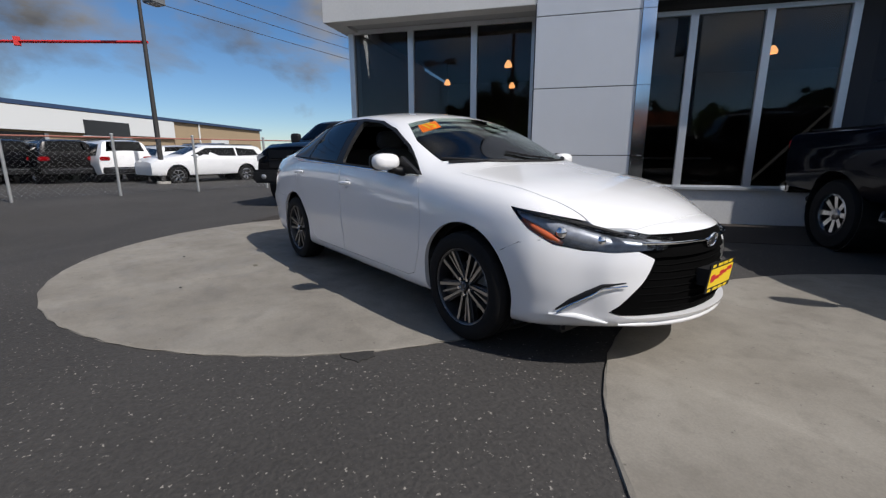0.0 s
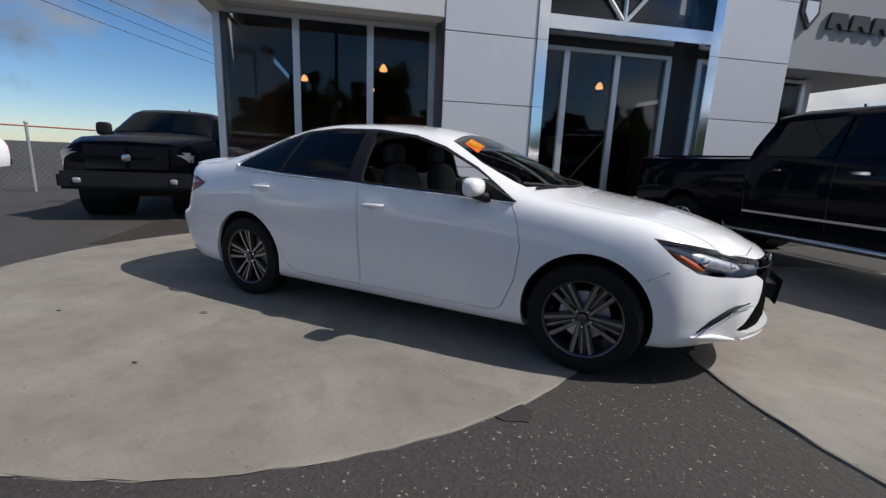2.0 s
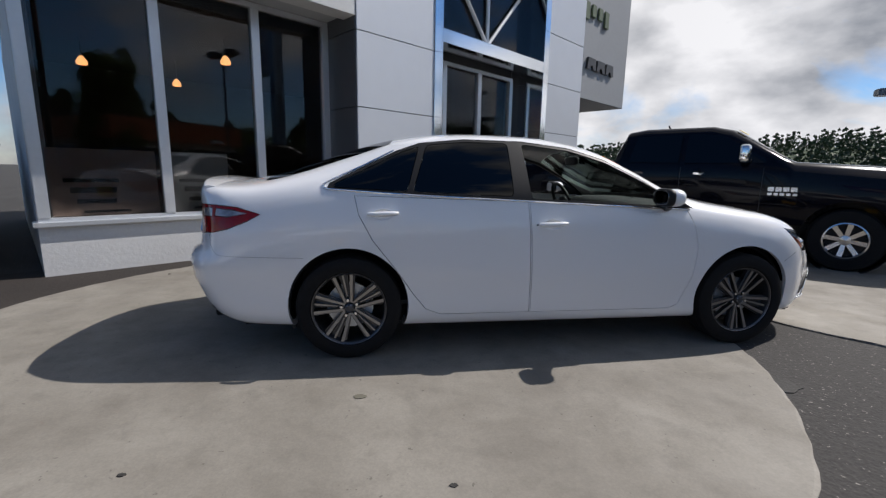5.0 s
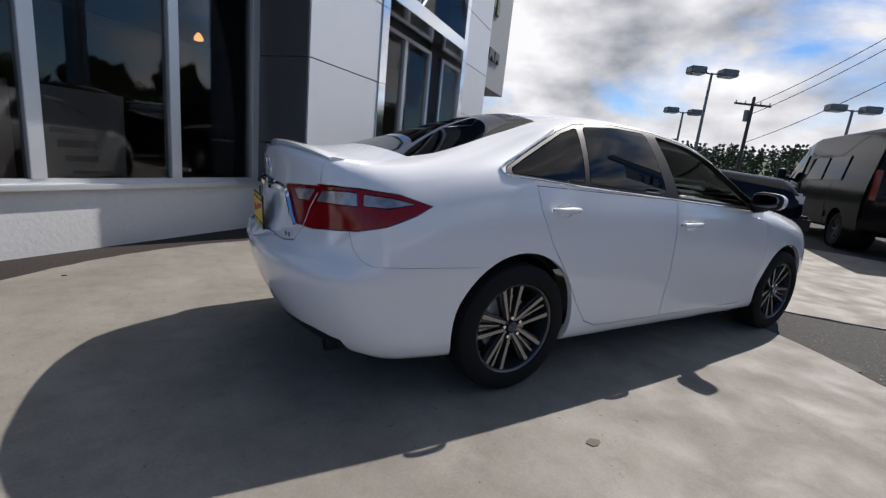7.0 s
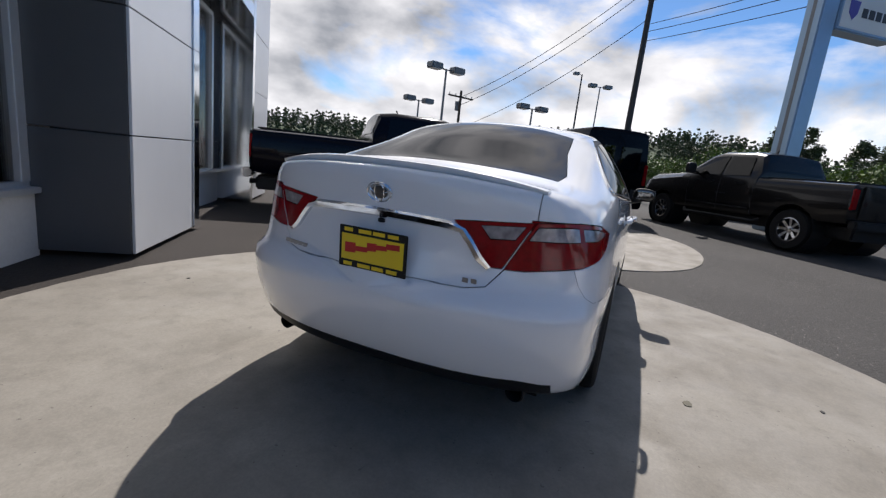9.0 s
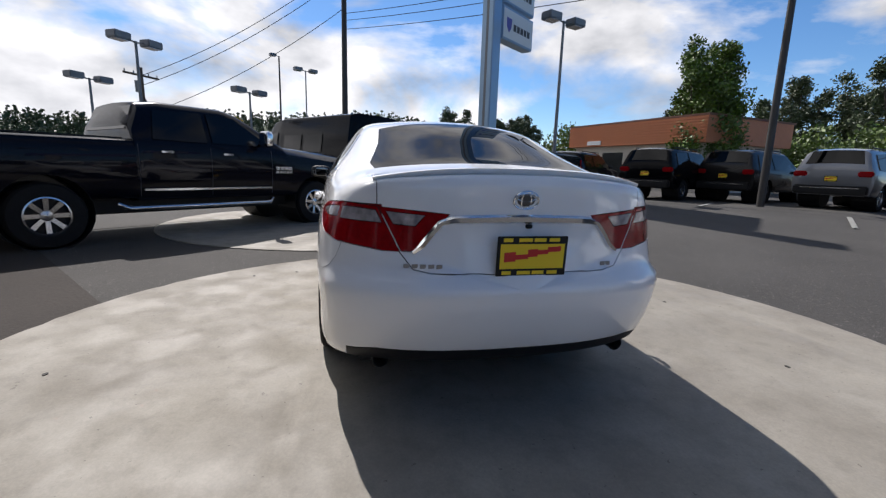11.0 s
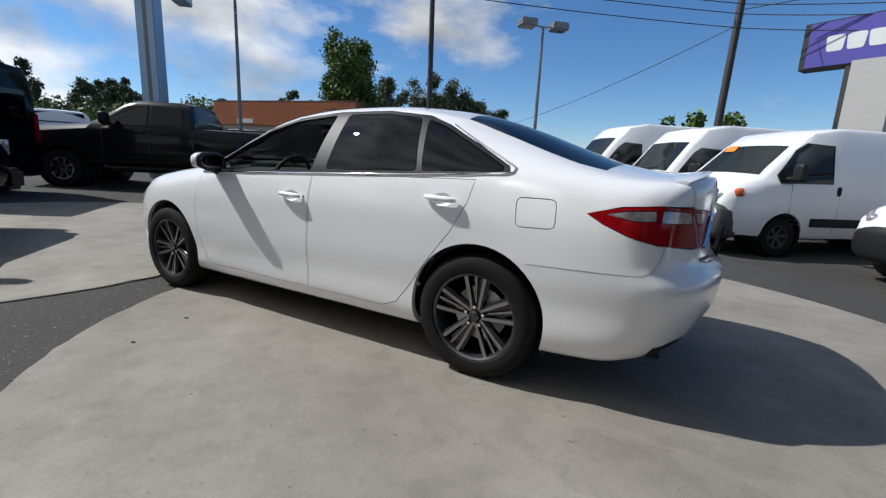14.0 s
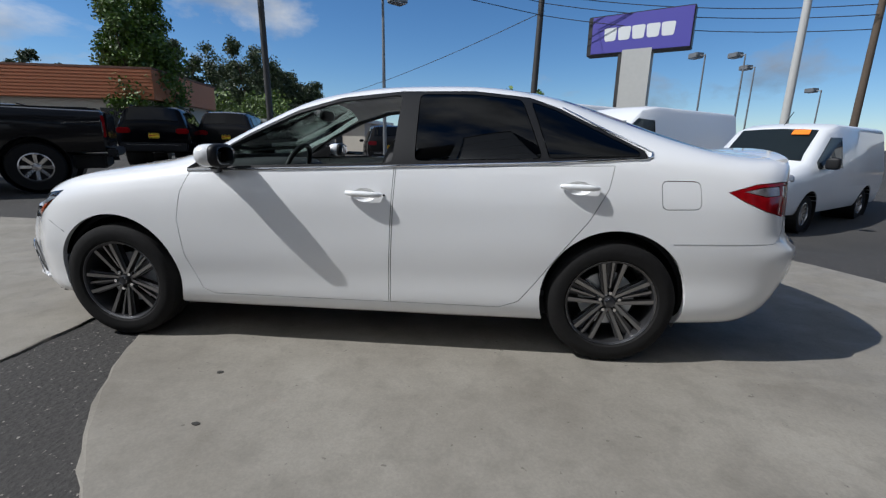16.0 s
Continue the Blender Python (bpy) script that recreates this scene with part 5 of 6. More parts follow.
def cargo_van(label, at, paint, height=2.5, plastic=M_GREYPLASTIC, wheelbase=3.45, windows=V_WINDOWS, glass_mat=M_VANGLASS, sticker=False, group="parked vans", back_windows=False):
    k, h = wheelbase / 3.45, height / 2.52
    st = [(x * k if x > 0 else x, zb, ys, zl, yl, zl + (zt - zl) * (height - 1.25) / 1.27 if zt > 1.5 else zt, yt) for x, zb, ys, zl, yl, zt, yt in VAN]
    wins = [[(x * k, z) for x, z in o] for o in windows]
    v = vehicle("cargo_van", label, "van", at, paint, st, (0, wheelbase), .86, .345, .205, M_GREYPLASTIC, wins, glass_mat, group, .22, 6)
    fx = st[-1][0]
    zt = 1.25 + (2.10 - 1.25) * (height - 1.25) / 1.27
    part("windscreen", screen_slab(st, 3.31 * k, 3.85 * k), M_VANGLASS, v, "large raked windscreen")
    part("front_bumper", blob((.30, .99, .34), (fx - .17, 0, .60), power=5), plastic, v, "dark plastic bumper", 50)
    g = part("grille", box(fx - .02, fx + .14, -.52, .52, .70, .99, .03), M_TRIM, v, "black grille")
    for z in (.74, .80, .86, .92):
        part("grille_slat", box(fx + .14, fx + .155, -.44, .44, z - .012, z + .008, .003), plastic, g)
    part("grille_badge", blob((.02, .05, .06), (fx + .15, 0, .86)), M_CHROMERIM, g, "", 60)
    dealer_plate(v, pose(fx + .150, .1, .50, 0, 0, 0))
    for s in (1, -1):
        hl = part("headlamp", blob((.25, .11, .085), (0, 0, 0), power=3.2), M_LENS, v, "clear swept headlamp", 50, pose(fx - .17, s * .80, 1.03, 0, 16, -s * 34))
        part("indicator", blob((.08, .10, .075), (-.17, s * .045, .025), power=3), M_AMBER, hl, "orange indicator", 50)
        mi = part("door_mirror", blob((.07, .10, .15), (3.50 * k, s * 1.20, 1.47), power=4), M_TRIM, v, "large black mirror", 60)
        part("mirror_arm", tube([(3.5 * k, s * .98, 1.36), (3.5 * k, s * 1.15, 1.38)], .035, 6), M_TRIM, mi)
        part("door_handle", box(2.44 * k, 2.52 * k, s * 1.03 - .02, s * 1.03 + .02, 1.10, 1.26, .015), M_TRIM, v)
        part("rub_strip", box(.55 * k, 2.95 * k, s * 1.035 - .014, s * 1.035 + .014, .55, .70, .01), M_TRIM, v, "black side moulding")
        part("tail_lamp", box(-1.03, -.95, s * .92 - .05, s * .92 + .05, 1.0, 1.55, .01), M_RED, v, "red tail lamp")
        for x in (.62, 2.45, 3.40):
            part("door_seam", tube([(x * k, s * (side_y(st, x * k, z) + .002), z) for z in (.42, .8, 1.2, 1.28)], .004, 4), M_JOINT, v)
    if back_windows:
        for y in (-.40, .40):
            part("rear_window", box(-1.025, -.985, y - .30, y + .30, 1.35, 1.95, .01), M_DARKGLASS, v, "dark rear door window")
        part("number_plate", box(-1.03, -1.005, -.16, .16, .92, 1.02), M_VANWHITE, v)
    part("roof_strip", box(-.8, 2.3 * k, .40, .46, height + .0, height + .03, .005), paint, v)
    if sticker:
        part("price_sticker", cross_slab([(3.33 * k, -.62, zt + .025), (3.33 * k, -.36, zt + .03), (3.43 * k, -.36, zt - .08), (3.43 * k, -.62, zt - .085)], .006), M_ORANGE, v, "orange windscreen sticker")
    part("cab_interior", box(2.5 * k, 3.6 * k, -.8, .8, .6, 1.2, .05), M_SEAT, v)
    return v


def van_at(hx, hy, length, dz=0.0):
    """Places a van by its front-left headlamp corner; all stand along one row."""
    back = length
    x, y = hx - .8 * back + .6 * .85, hy - .6 * back - .8 * .85
    return pose(x, y, ground_height(hx, hy) + dz, 0, 0, 37)


cargo_van("white cargo van with dark grey bumper and yellow plate", van_at(-3.0, -6.15, 4.35), M_VANWHITE, 2.26, sticker=True)
cargo_van("tall white high-roof cargo van with grey bumper", van_at(-1.45, -8.35, 4.35), M_VANWHITE, 2.52)
cargo_van("tall white high-roof cargo van at the row's end", van_at(.42, -9.9, 4.35), M_VANWHITE, 2.52)
cargo_van("black conversion van with dark rear windows", rear_at(9.4, .4, 37), M_BLACKPAINT, 2.38, M_TRIM, windows=V_WINDOWS + [[(.2, 1.35), (.2, 1.85), (1.1, 1.85), (1.1, 1.35)], [(1.25, 1.35), (1.25, 1.85), (2.2, 1.85), (2.2, 1.35)]], glass_mat=M_DARKGLASS, back_windows=True)

SMALLVAN = [(-.85, .38, .84, 1.05, .90, 1.78, .74), (-.80, .32, .88, 1.05, .92, 1.84, .76), (1.6, .30, .88, 1.05, .92, 1.86, .76), (2.05, .30, .88, 1.05, .92, 1.76, .74), (2.75, .30, .88, 1.02, .90, 1.20, .78), (3.35, .32, .87, .97, .86, 1.07, .76), (3.58, .34, .84, .88, .81, .96, .70), (3.66, .36, .76, .76, .73, .86, .62)]
sv = vehicle("small_van", "small white delivery van with black bumper and orange sticker", "van", van_at(-5.60, -4.35, 3.55), M_VANWHITE, SMALLVAN, (0, 2.75), .77, .32, .20, M_CHROMERIM, [[(1.62, 1.10), (1.62, 1.62), (2.0, 1.62), (2.55, 1.20), (2.52, 1.08)]], M_VANGLASS, "parked vans", .2, 10)
part("windscreen", screen_slab(SMALLVAN, 2.08, 2.74), M_VANGLASS, sv, "windscreen")
part("front_bumper", blob((.24, .86, .27), (3.50, 0, .54), power=4), M_TRIM, sv, "black bumper", 50)
dealer_plate(sv, pose(3.745, 0, .52, 0, 0, 0))
part("price_sticker", cross_slab([(2.12, .26, 1.755), (2.12, .52, 1.750), (2.23, .53, 1.665), (2.23, .26, 1.67)], .006), M_ORANGE, sv, "orange windscreen sticker")
for s in (1, -1):
    part("headlamp", blob((.20, .14, .09), (0, 0, 0), power=3), M_LENS, sv, "clear headlamp", 50, pose(3.46, s * .68, .90, 0, 14, -s * 35))
    part("door_mirror", blob((.06, .10, .10), (2.42, s * 1.02, 1.18), power=4), M_TRIM, sv, "black door mirror", 60)
part("roof_aerial", tube([(1.9, 0, 1.85), (1.6, 0, 2.1)], .008, 4), M_TRIM, sv)

SUV = [(-.98, .50, .86, 1.02, .90, 1.10, .84), (-.95, .42, .92, 1.08, .94, 1.30, .80), (-.80, .40, .94, 1.10, .95, 1.70, .70), (-.55, .38, .95, 1.10, .96, 1.76, .70), (1.5, .36, .95, 1.08, .96, 1.76, .70), (1.8, .36, .95, 1.07, .96, 1.68, .70), (2.55, .36, .95, 1.04, .94, 1.16, .80), (3.55, .38, .92, .96, .90, 1.04, .74), (3.75, .40, .84, .84, .80, .90, .66)]


def suv(label, at, paint, group="parked cars", low=0.0, plate=True, lamp_glow=False):
    st = [(x, zb, ys, zl, yl, zt - low * (1 if zt > 1.4 else 0), yt) for x, zb, ys, zl, yl, zt, yt in SUV]
    v = vehicle("parked_car", label, "car", at, paint, st, (0, 2.85), .80, .36, .23, M_CHROMERIM, [[(-.62, 1.16), (-.50, 1.60 - low), (.35, 1.66 - low), (.35, 1.14)], [(.43, 1.14), (.43, 1.66 - low), (1.62, 1.64 - low), (2.30, 1.14)]], M_DARKGLASS, group, .23, 7)
    part("rear_window", screen_slab(st, -.945, -.808, .97, .022), M_DARKGLASS, v, "dark rear window")
    part("windscreen", screen_slab(st, 1.83, 2.52), M_DARKGLASS, v)
    part("rear_bumper", box(-1.08, -.90, -.88, .88, .44, .70, .04), M_TRIM, v, "dark rear bumper")
    part("bumper_strip", box(-1.09, -1.06, -.70, .70, .62, .65, .006), M_CHROMERIM, v)
    for s in (1, -1):
        part("tail_lamp", box(-1.02, -.82, s * .76 - .17, s * .76 + .17, .96, 1.12, .03), M_RED, v, "red tail lamp")
        part("roof_rail", tube([(-.5, s * .66, 1.79 - low), (1.5, s * .66, 1.79 - low)], .02, 6), M_TRIM, v)
        part("headlamp", box(3.50, 3.70, s * .66 - .14, s * .66 + .14, .80, .92, .03), M_LENS, v)
        part("door_mirror", blob((.06, .10, .07), (2.15, s * 1.06, 1.14), power=3), paint, v, "", 60)
    if plate:
        dealer_plate(v, pose(-1.0, 0, .90, 0, 0, 180))
    return v


for x, y, a, lab, p in ((3.5, -16.4, -72, "dark grey sport utility with red lamps and yellow plate", M_CHARCOAL), (6.2, -14.25, -72, "silver sport utility with yellow dealer plate", M_SILVER), (8.7, -12.95, -72, "dark brown sport utility with yellow dealer plate", M_CHARCOAL), (9.6, -10.4, -64, "black sport utility with yellow dealer plate", M_BLACKPAINT), (14.4, -9.6, -53, "black sport utility at the back of the lot", M_NAVY), (17.5, -9.0, -53, "silver car at the back of the lot", M_SILVER)):
    suv(lab, pose(x, y, ground_height(x, y), 0, 0, a), p, "cars along the far row")

# ---- signs and furniture of the showroom ----
M_SIGNDARK = mat("sign_black", (0.03, 0.03, 0.032), 0.4)
M_BOARD = mat("banner_board", (0.62, 0.44, 0.37), 0.7, vary=0.06, grain=8)
M_BOARD2 = mat("white_board", (0.66, 0.63, 0.59), 0.7, vary=0.06, grain=8)
for x0, x1, m in ((-3.42, -2.40, M_BOARD), (-2.28, -1.55, M_BOARD2)):
    b = thing("banner_board", "printed banner board standing inside the window", "sign", FRONT)
    part("board", box(x0, x1, .87, .90, .64, 1.40, .004), m, b)
    for i, (w, z, h) in enumerate(((.50, 1.02, .045), (.42, .90, .065), (.36, .78, .05), (.44, .67, .03))):
        part("print_bar", box(x0 + .12 + .05 * i, x0 + .12 + .05 * i + w * (x1 - x0), .862, .868, z, z + h), M_SIGNDARK, b)
    part("stand", box(x0 + .1, x1 - .1, .93, 1.1, .10, .64), M_TRIM, b)
for x, y, z in ((-.77, 2.95, 3.02), (-.95, 5.4, 2.92), (4.2, 2.6, 2.95), (2.2, 4.6, 2.9), (-2.6, 4.6, 2.95)):
    p = thing("pendant_lamp", "small glowing amber pendant lamp", "lamp", FRONT, "pendant lamps")
    part("shade", revolve([(.03, z + .14), (.085, z + .05), (.08, z), (.07, z), (.07, z + .05), (.025, z + .13)], 16, "z"), M_LAMP, p, "glowing amber shade", 40, pose(x, y, 0))
    part("cord", tube([(x, y, z + .15), (x, y, 3.45)], .008, 5), M_TRIM, p)
for x0, x1, y0, y1, z1 in ((-1.6, .2, 4.2, 5.0, 1.0), (2.2, 3.6, 3.4, 4.2, 1.0)):
    d = thing("reception_desk", "reception desk in the showroom's shade colour", "desk", FRONT)
    # the carcass takes the same darkened colour as the room
    part("carcass", box(x0, x1, y0, y1, .10, z1, .02), M_ROOMSHADE, d)
    part("desktop", box(x0 - .04, x1 + .04, y0 - .04, y1 + .04, z1, z1 + .04, .01), M_GREYWALL, d)
rs = thing("fascia_sign", "dark raised letter blocks and emblem on the fascia", "sign", FRONT)
part("emblem", prism([(7.32, 4.62), (7.72, 4.62), (7.74, 4.35), (7.52, 4.05), (7.30, 4.35)], .68, .745, "y"), M_SIGNDARK, rs, "dark shield emblem")
part("emblem_inset", prism([(7.38, 4.56), (7.66, 4.56), (7.67, 4.36), (7.52, 4.16), (7.37, 4.36)], .665, .68, "y"), M_ALU, rs)
for x in (8.0, 8.56, 9.12):
    part("letter_block", prism([(x, 4.12), (x + .05, 4.42), (x + .46, 4.42), (x + .50, 4.12), (x + .36, 4.12), (x + .30, 4.22), (x + .2, 4.22), (x + .14, 4.12)], .68, .745, "y"), M_SIGNDARK, rs)
M_OLIVE = mat("olive_sign", (0.10, 0.13, 0.07), 0.5)
js = thing("fascia_sign", "green raised letter blocks on the fascia", "sign", FRONT)
for i, x in enumerate((7.70, 8.08, 8.46, 8.84)):
    part("letter_block", box(x, x + .28, .69, .745, 5.45 - (.12 if i in (0, 3) else 0), 5.80, .03), M_OLIVE, js)

# ---- street furniture ----
M_POLE = mat("grey_pole", (0.20, 0.21, 0.22), 0.5, 0.5, vary=0.1, grain=12)
M_WOODPOLE = mat("weathered_pole", (0.10, 0.075, 0.055), 0.9, vary=0.3, grain=18, bump=0.4)
M_DARKPOLE = mat("dark_pole", (0.035, 0.033, 0.032), 0.6, vary=0.1, grain=12)
M_BLUEPYLON = mat("pale_blue_metal", (0.30, 0.42, 0.55), 0.3, 0.5, vary=0.04, grain=5)
M_SIGNWHITE = mat("sign_white", (0.70, 0.72, 0.72), 0.4)
M_SIGNBLUE = mat("violet_blue_sign", (0.085, 0.075, 0.36), 0.4)
M_PYLONGREY = mat("pylon_grey", (0.45, 0.45, 0.43), 0.6, vary=0.05, grain=6)
M_BASE = mat("pole_base", (0.40, 0.38, 0.34), 0.9, vary=0.1, grain=10, bump=0.2)


def street_lamp(x, y, h, heads=2, facing=0.0, r=.075, label="grey lot lamp with two box heads on a tall pole", pole=None):
    z0 = ground_height(x, y)
    v = thing("street_lamp", label, "lamp", pose(x, y, z0, 0, 0, facing), "lot lamps")
    part("pole", tube([(0, 0, 0), (0, 0, h)], [r, r * .6], 10), pole or M_POLE, v, "", 60)
    part("footing", revolve([(0, -.05), (.24, -.05), (.24, .08), (0, .08)], 16, "z", close=False), M_BASE, v, "round concrete footing")
    for s in ((-1, 1) if heads == 2 else (1,)):
        part("arm", tube([(0, 0, h - .05), (0, s * .35, h)], .03, 6), M_POLE, v)
        hd = part("lamp_head", box(-.24, .24, s * .62 - .30, s * .62 + .30, h - .10, h + .16, .03), M_POLE, v, "box lamp head")
        part("lens", box(-.20, .20, s * .62 - .25, s * .62 + .25, h - .115, h - .10), M_LENS, hd)
    return v


for x, y, h, a in ((14.8, 8.0, 5.2, 60), (19.1, 11.6, 4.4, 60), (11.3, -7.1, 6.2, 20), (3.0, -13.5, 6.0, -45), (20.2, 5.2, 4.3, 50), (33.0, 3.4, 8.0, 30)):
    street_lamp(x, y, h, 2, a)
street_lamp(-17.0, -.6, 6.7, 2, 35, .10, "dark lot lamp with box heads behind the fence", M_DARKPOLE)
for x, y, h in ((-12.0, -22.1, 5.8), (-14.5, -23.1, 6.0), (-16.9, -26.4, 5.9), (-22.1, -28.1, 4.8)):
    street_lamp(x, y, h, 1, 200, .06, "distant street lamp with one box head")


def utility_pole(x, y, h, lean=(0, 0), r=.15, arm=True, material=None, label="weathered wooden utility pole with a crossarm", facing=0.0):
    v = thing("utility_pole", label, "pole", pose(x, y, ground_height(x, y), 0, 0, facing))
    part("post", tube([(0, 0, 0), (lean[0], lean[1], h)], [r, r * .7], 10), material or M_WOODPOLE, v, "", 60)
    if arm:
        part("crossarm", box(lean[0] - .05, lean[0] + .05, lean[1] - 1.2, lean[1] + 1.2, h - .55, h - .43, .01), M_WOODPOLE, v)
        for s in (-1.1, -.5, .5, 1.1):
            part("insulator", tube([(lean[0], lean[1] + s, h - .43), (lean[0], lean[1] + s, h - .28)], .04, 6), M_PYLONGREY, v)
        part("transformer", revolve([(0, h - 1.5), (.2, h - 1.5), (.22, h - .8), (0, h - .75)], 12, "z", close=False), M_POLE, v, "", 40, pose(.3, 0, 0))
    return v


utility_pole(25.3, .5, 13.5, (.15, 0), .20, False, M_DARKPOLE, "tall dark utility pole without arms")
utility_pole(6.5, -11.6, 12.0, (.1, 0), .11, False, M_DARKPOLE, "slim tall dark pole at the kerb")
utility_pole(-3.0, -19.6, 12.5, (-.35, .0), .17, True, M_DARKPOLE, "weathered wooden utility pole carrying many cables", 20)
utility_pole(-16.1, -17.1, 10.5, (0, 0), .15, True, None, "weathered wooden utility pole farther along the street", 20)
utility_pole(28.8, 13.2, 6.6, (0, 0), .13, True, None, "distant wooden utility pole with a crossarm", 60)
utility_pole(-10.9, -13.2, 10.5, (0, 0), .14, False, M_PYLONGREY, "bare pale grey pole behind the vans")


def cable(a, b, sag, r=.018, label="black overhead cable between poles"):
    pts = []
    for i in range(17):
        t = i / 16
        p = Vector(a).lerp(Vector(b), t)
        pts.append((p.x, p.y, p.z - sag * 4 * t * (1 - t)))
    v = thing("overhead_cable", label, "cable", None, "overhead cables")
    part("strand", tube(pts, r, 5), M_DARKPOLE, v)


PP = (-3.35, -19.6)
for dz, dy in ((9.2, -.9), (9.2, .9), (7.9, 0), (7.5, .1), (7.0, 0)):
    cable((PP[0], PP[1] + dy, dz), (-16.1, -17.1 + dy, dz - 1.2), .35)
    cable((PP[0], PP[1] + dy, dz), (25.3, .5 + dy * .2, dz + 2.4), .6)
cable((PP[0], PP[1], 7.2), (24, -50, 5.0), .9)
cable((PP[0], PP[1], 8.2), (-24, -14.5, 10.5), .5)
cable((PP[0], PP[1], 7.7), (-24, -14.5, 9.8), .5)
for dz in (13.0, 12.4, 10.6):
    cable((25.3, .5, dz), (28.8, 13.2, dz - 6.6), .6, .02)
# wires beyond the service building
utility_pole(-42, 38, 11.5, (0, 0), .18, True, None, "distant wooden utility pole behind the showroom", 20)
utility_pole(-24, -14.5, 13.0, (0, 0), .18, True, None, "wooden utility pole beyond the fence", 20)
for k in range(3):
    cable((-24, -14.5 + k * .5, 10.8 + k * .8), (-42, 38 + k * .5, 9.2 + k * .8), .5, .022)

street_lamp(45.0, 6.8, 11.5, 1, 30, .12, "slim street lamp with one small head", M_DARKPOLE)

# pylon sign of the lot
py = thing("pylon_sign", "tall pale blue metal pylon with white sign panels", "sign", pose(11.2, -4.35, ground_height(11.2, -4.35), 0, 0, -52))
part("post", box(-.26, .26, -.24, .24, 0, 11.0, .03), M_BLUEPYLON, py)
part("post_groove", box(-.262, -.258, -.05, .05, .1, 10.9), M_POLE, py)
for z0, z1 in ((5.40, 6.50), (6.60, 7.70), (7.80, 9.60)):
    bx = part("sign_box", box(.34, 2.55, -.22, .22, z0, z1, .03), M_BLUEPYLON, py, "sign cabinet")
    for s in (-1, 1):
        part("sign_face", box(.42, 2.47, s * .222 - .004, s * .222 + .004, z0 + .08, z1 - .08), M_SIGNWHITE, bx, "white sign face")
        part("sign_emblem", prism([(.60, z0 + .75), (.95, z0 + .75), (.92, z0 + .45), (.775, z0 + .28), (.62, z0 + .45)], s * .232 - .003, s * .232 + .003, "y"), M_SIGNBLUE, bx)
        for i in range(5):
            part("sign_bar", box(1.08 + .25 * i, 1.27 + .25 * i, s * .232 - .003, s * .232 + .003, z0 + .40, z0 + .62), M_SIGNDARK, bx)

# wide sign across the street
vs = thing("roadside_sign", "wide violet-blue sign with white letter blocks on a grey column", "sign", pose(-7.6, -18.9, -0.027, 0, 0, 152))
part("column", prism([(-.62, 0), (.62, 0), (.62, 5.4), (-.62, 5.4)], -.35, .35, "y"), M_PYLONGREY, vs, "broad grey column")
part("column_edge", box(-.80, -.62, -.3, .3, 0, 5.4, .02), M_DARKPOLE, vs)
part("cabinet", box(-2.25, 2.15, -.32, .32, 5.25, 6.95, .03), M_SIGNDARK, vs, "dark sign cabinet")
for s in (-1, 1):
    part("sign_face", box(-2.05, 2.10, s * .335 - .012, s * .335 + .012, 5.32, 6.90, .006), M_SIGNBLUE, vs, "violet-blue sign face")
    for i in range(5):
        part("letter_block", prism(rounded([(-1.45 + i * .60, 5.82), (-.98 + i * .60, 5.82), (-.93 + i * .60, 6.38), (-1.50 + i * .60, 6.38)], .10), s * .352 - .004, s * .352 + .004, "y"), M_SIGNWHITE, vs)

# ---- buildings around ----
M_TANBRICK = mat("tan_block", (0.36, 0.27, 0.17), 0.85, vary=0.08, grain=14, bump=0.3)
M_ORANGETILE = mat("orange_metal_roof", (0.55, 0.20, 0.09), 0.6, vary=0.08, grain=10)
M_CREAM = mat("cream_wall", (0.55, 0.50, 0.42), 0.8, vary=0.06, grain=12)
M_BROWN = mat("brown_wall", (0.20, 0.10, 0.07), 0.8, vary=0.08, grain=12)
M_BLUEEDGE = mat("blue_coping", (0.03, 0.06, 0.13), 0.5)
M_DARKWIN = mat("dark_window", (0.015, 0.017, 0.02), 0.12, spec=0.6)
ob_ = thing("restaurant_building", "low building with ribbed orange metal roof band", "building", pose(15.4, -17.6, .28, 0, 0, 12))
part("wall", box(0, 9.5, -7, 0, 0, 2.7), M_CREAM, ob_)
part("roof", box(-.4, 9.9, -7.4, .35, 3.95, 4.05), M_BROWN, ob_)
part("roof_band", box(-.35, 9.85, -7.3, .30, 2.6, 3.95), M_ORANGETILE, ob_, "orange roof band")
for i in range(9):
    part("roof_rib", box(-.36, 9.86, .30, .36, 2.62 + i * .148, 2.71 + i * .148, .008), M_ORANGETILE, ob_)
for i in range(4):
    w = part("window", box(.6 + i * 2.3, 2.3 + i * 2.3, -.03, .02, .6, 2.2), M_DARKWIN, ob_, "dark window")
    part("window_frame", box(.55 + i * 2.3, 2.35 + i * 2.3, .0, .03, 2.2, 2.3), M_CREAM, w)
part("wall_sign", box(6.8, 8.0, .36, .40, 2.7, 2.95), M_SIGNWHITE, ob_, "white strip sign")
sh = thing("shed", "long low white shed with a flat roof", "building", pose(9, -33, .28, 0, 0, -8))
part("wall", box(0, 22, -6, 0, 0, 2.3), M_CREAM, sh)
part("roof", box(-.3, 22.3, -6.3, .4, 2.3, 2.55), M_SIGNWHITE, sh)
# dark slabs on the closed wall stand in for the bays' inner shade
for i in range(4):
    part("door", box(2 + i * 5, 4.4 + i * 5, -.02, .03, 0, 1.9), M_DARKWIN, sh, "dark slab for the shade in an open bay")
bb = thing("brick_building", "brown brick building across the street", "building", pose(1.5, -33, .28, 0, 0, 20))
part("wall", box(-9, -2, -8, 0, 0, 3.2), M_BROWN, bb)
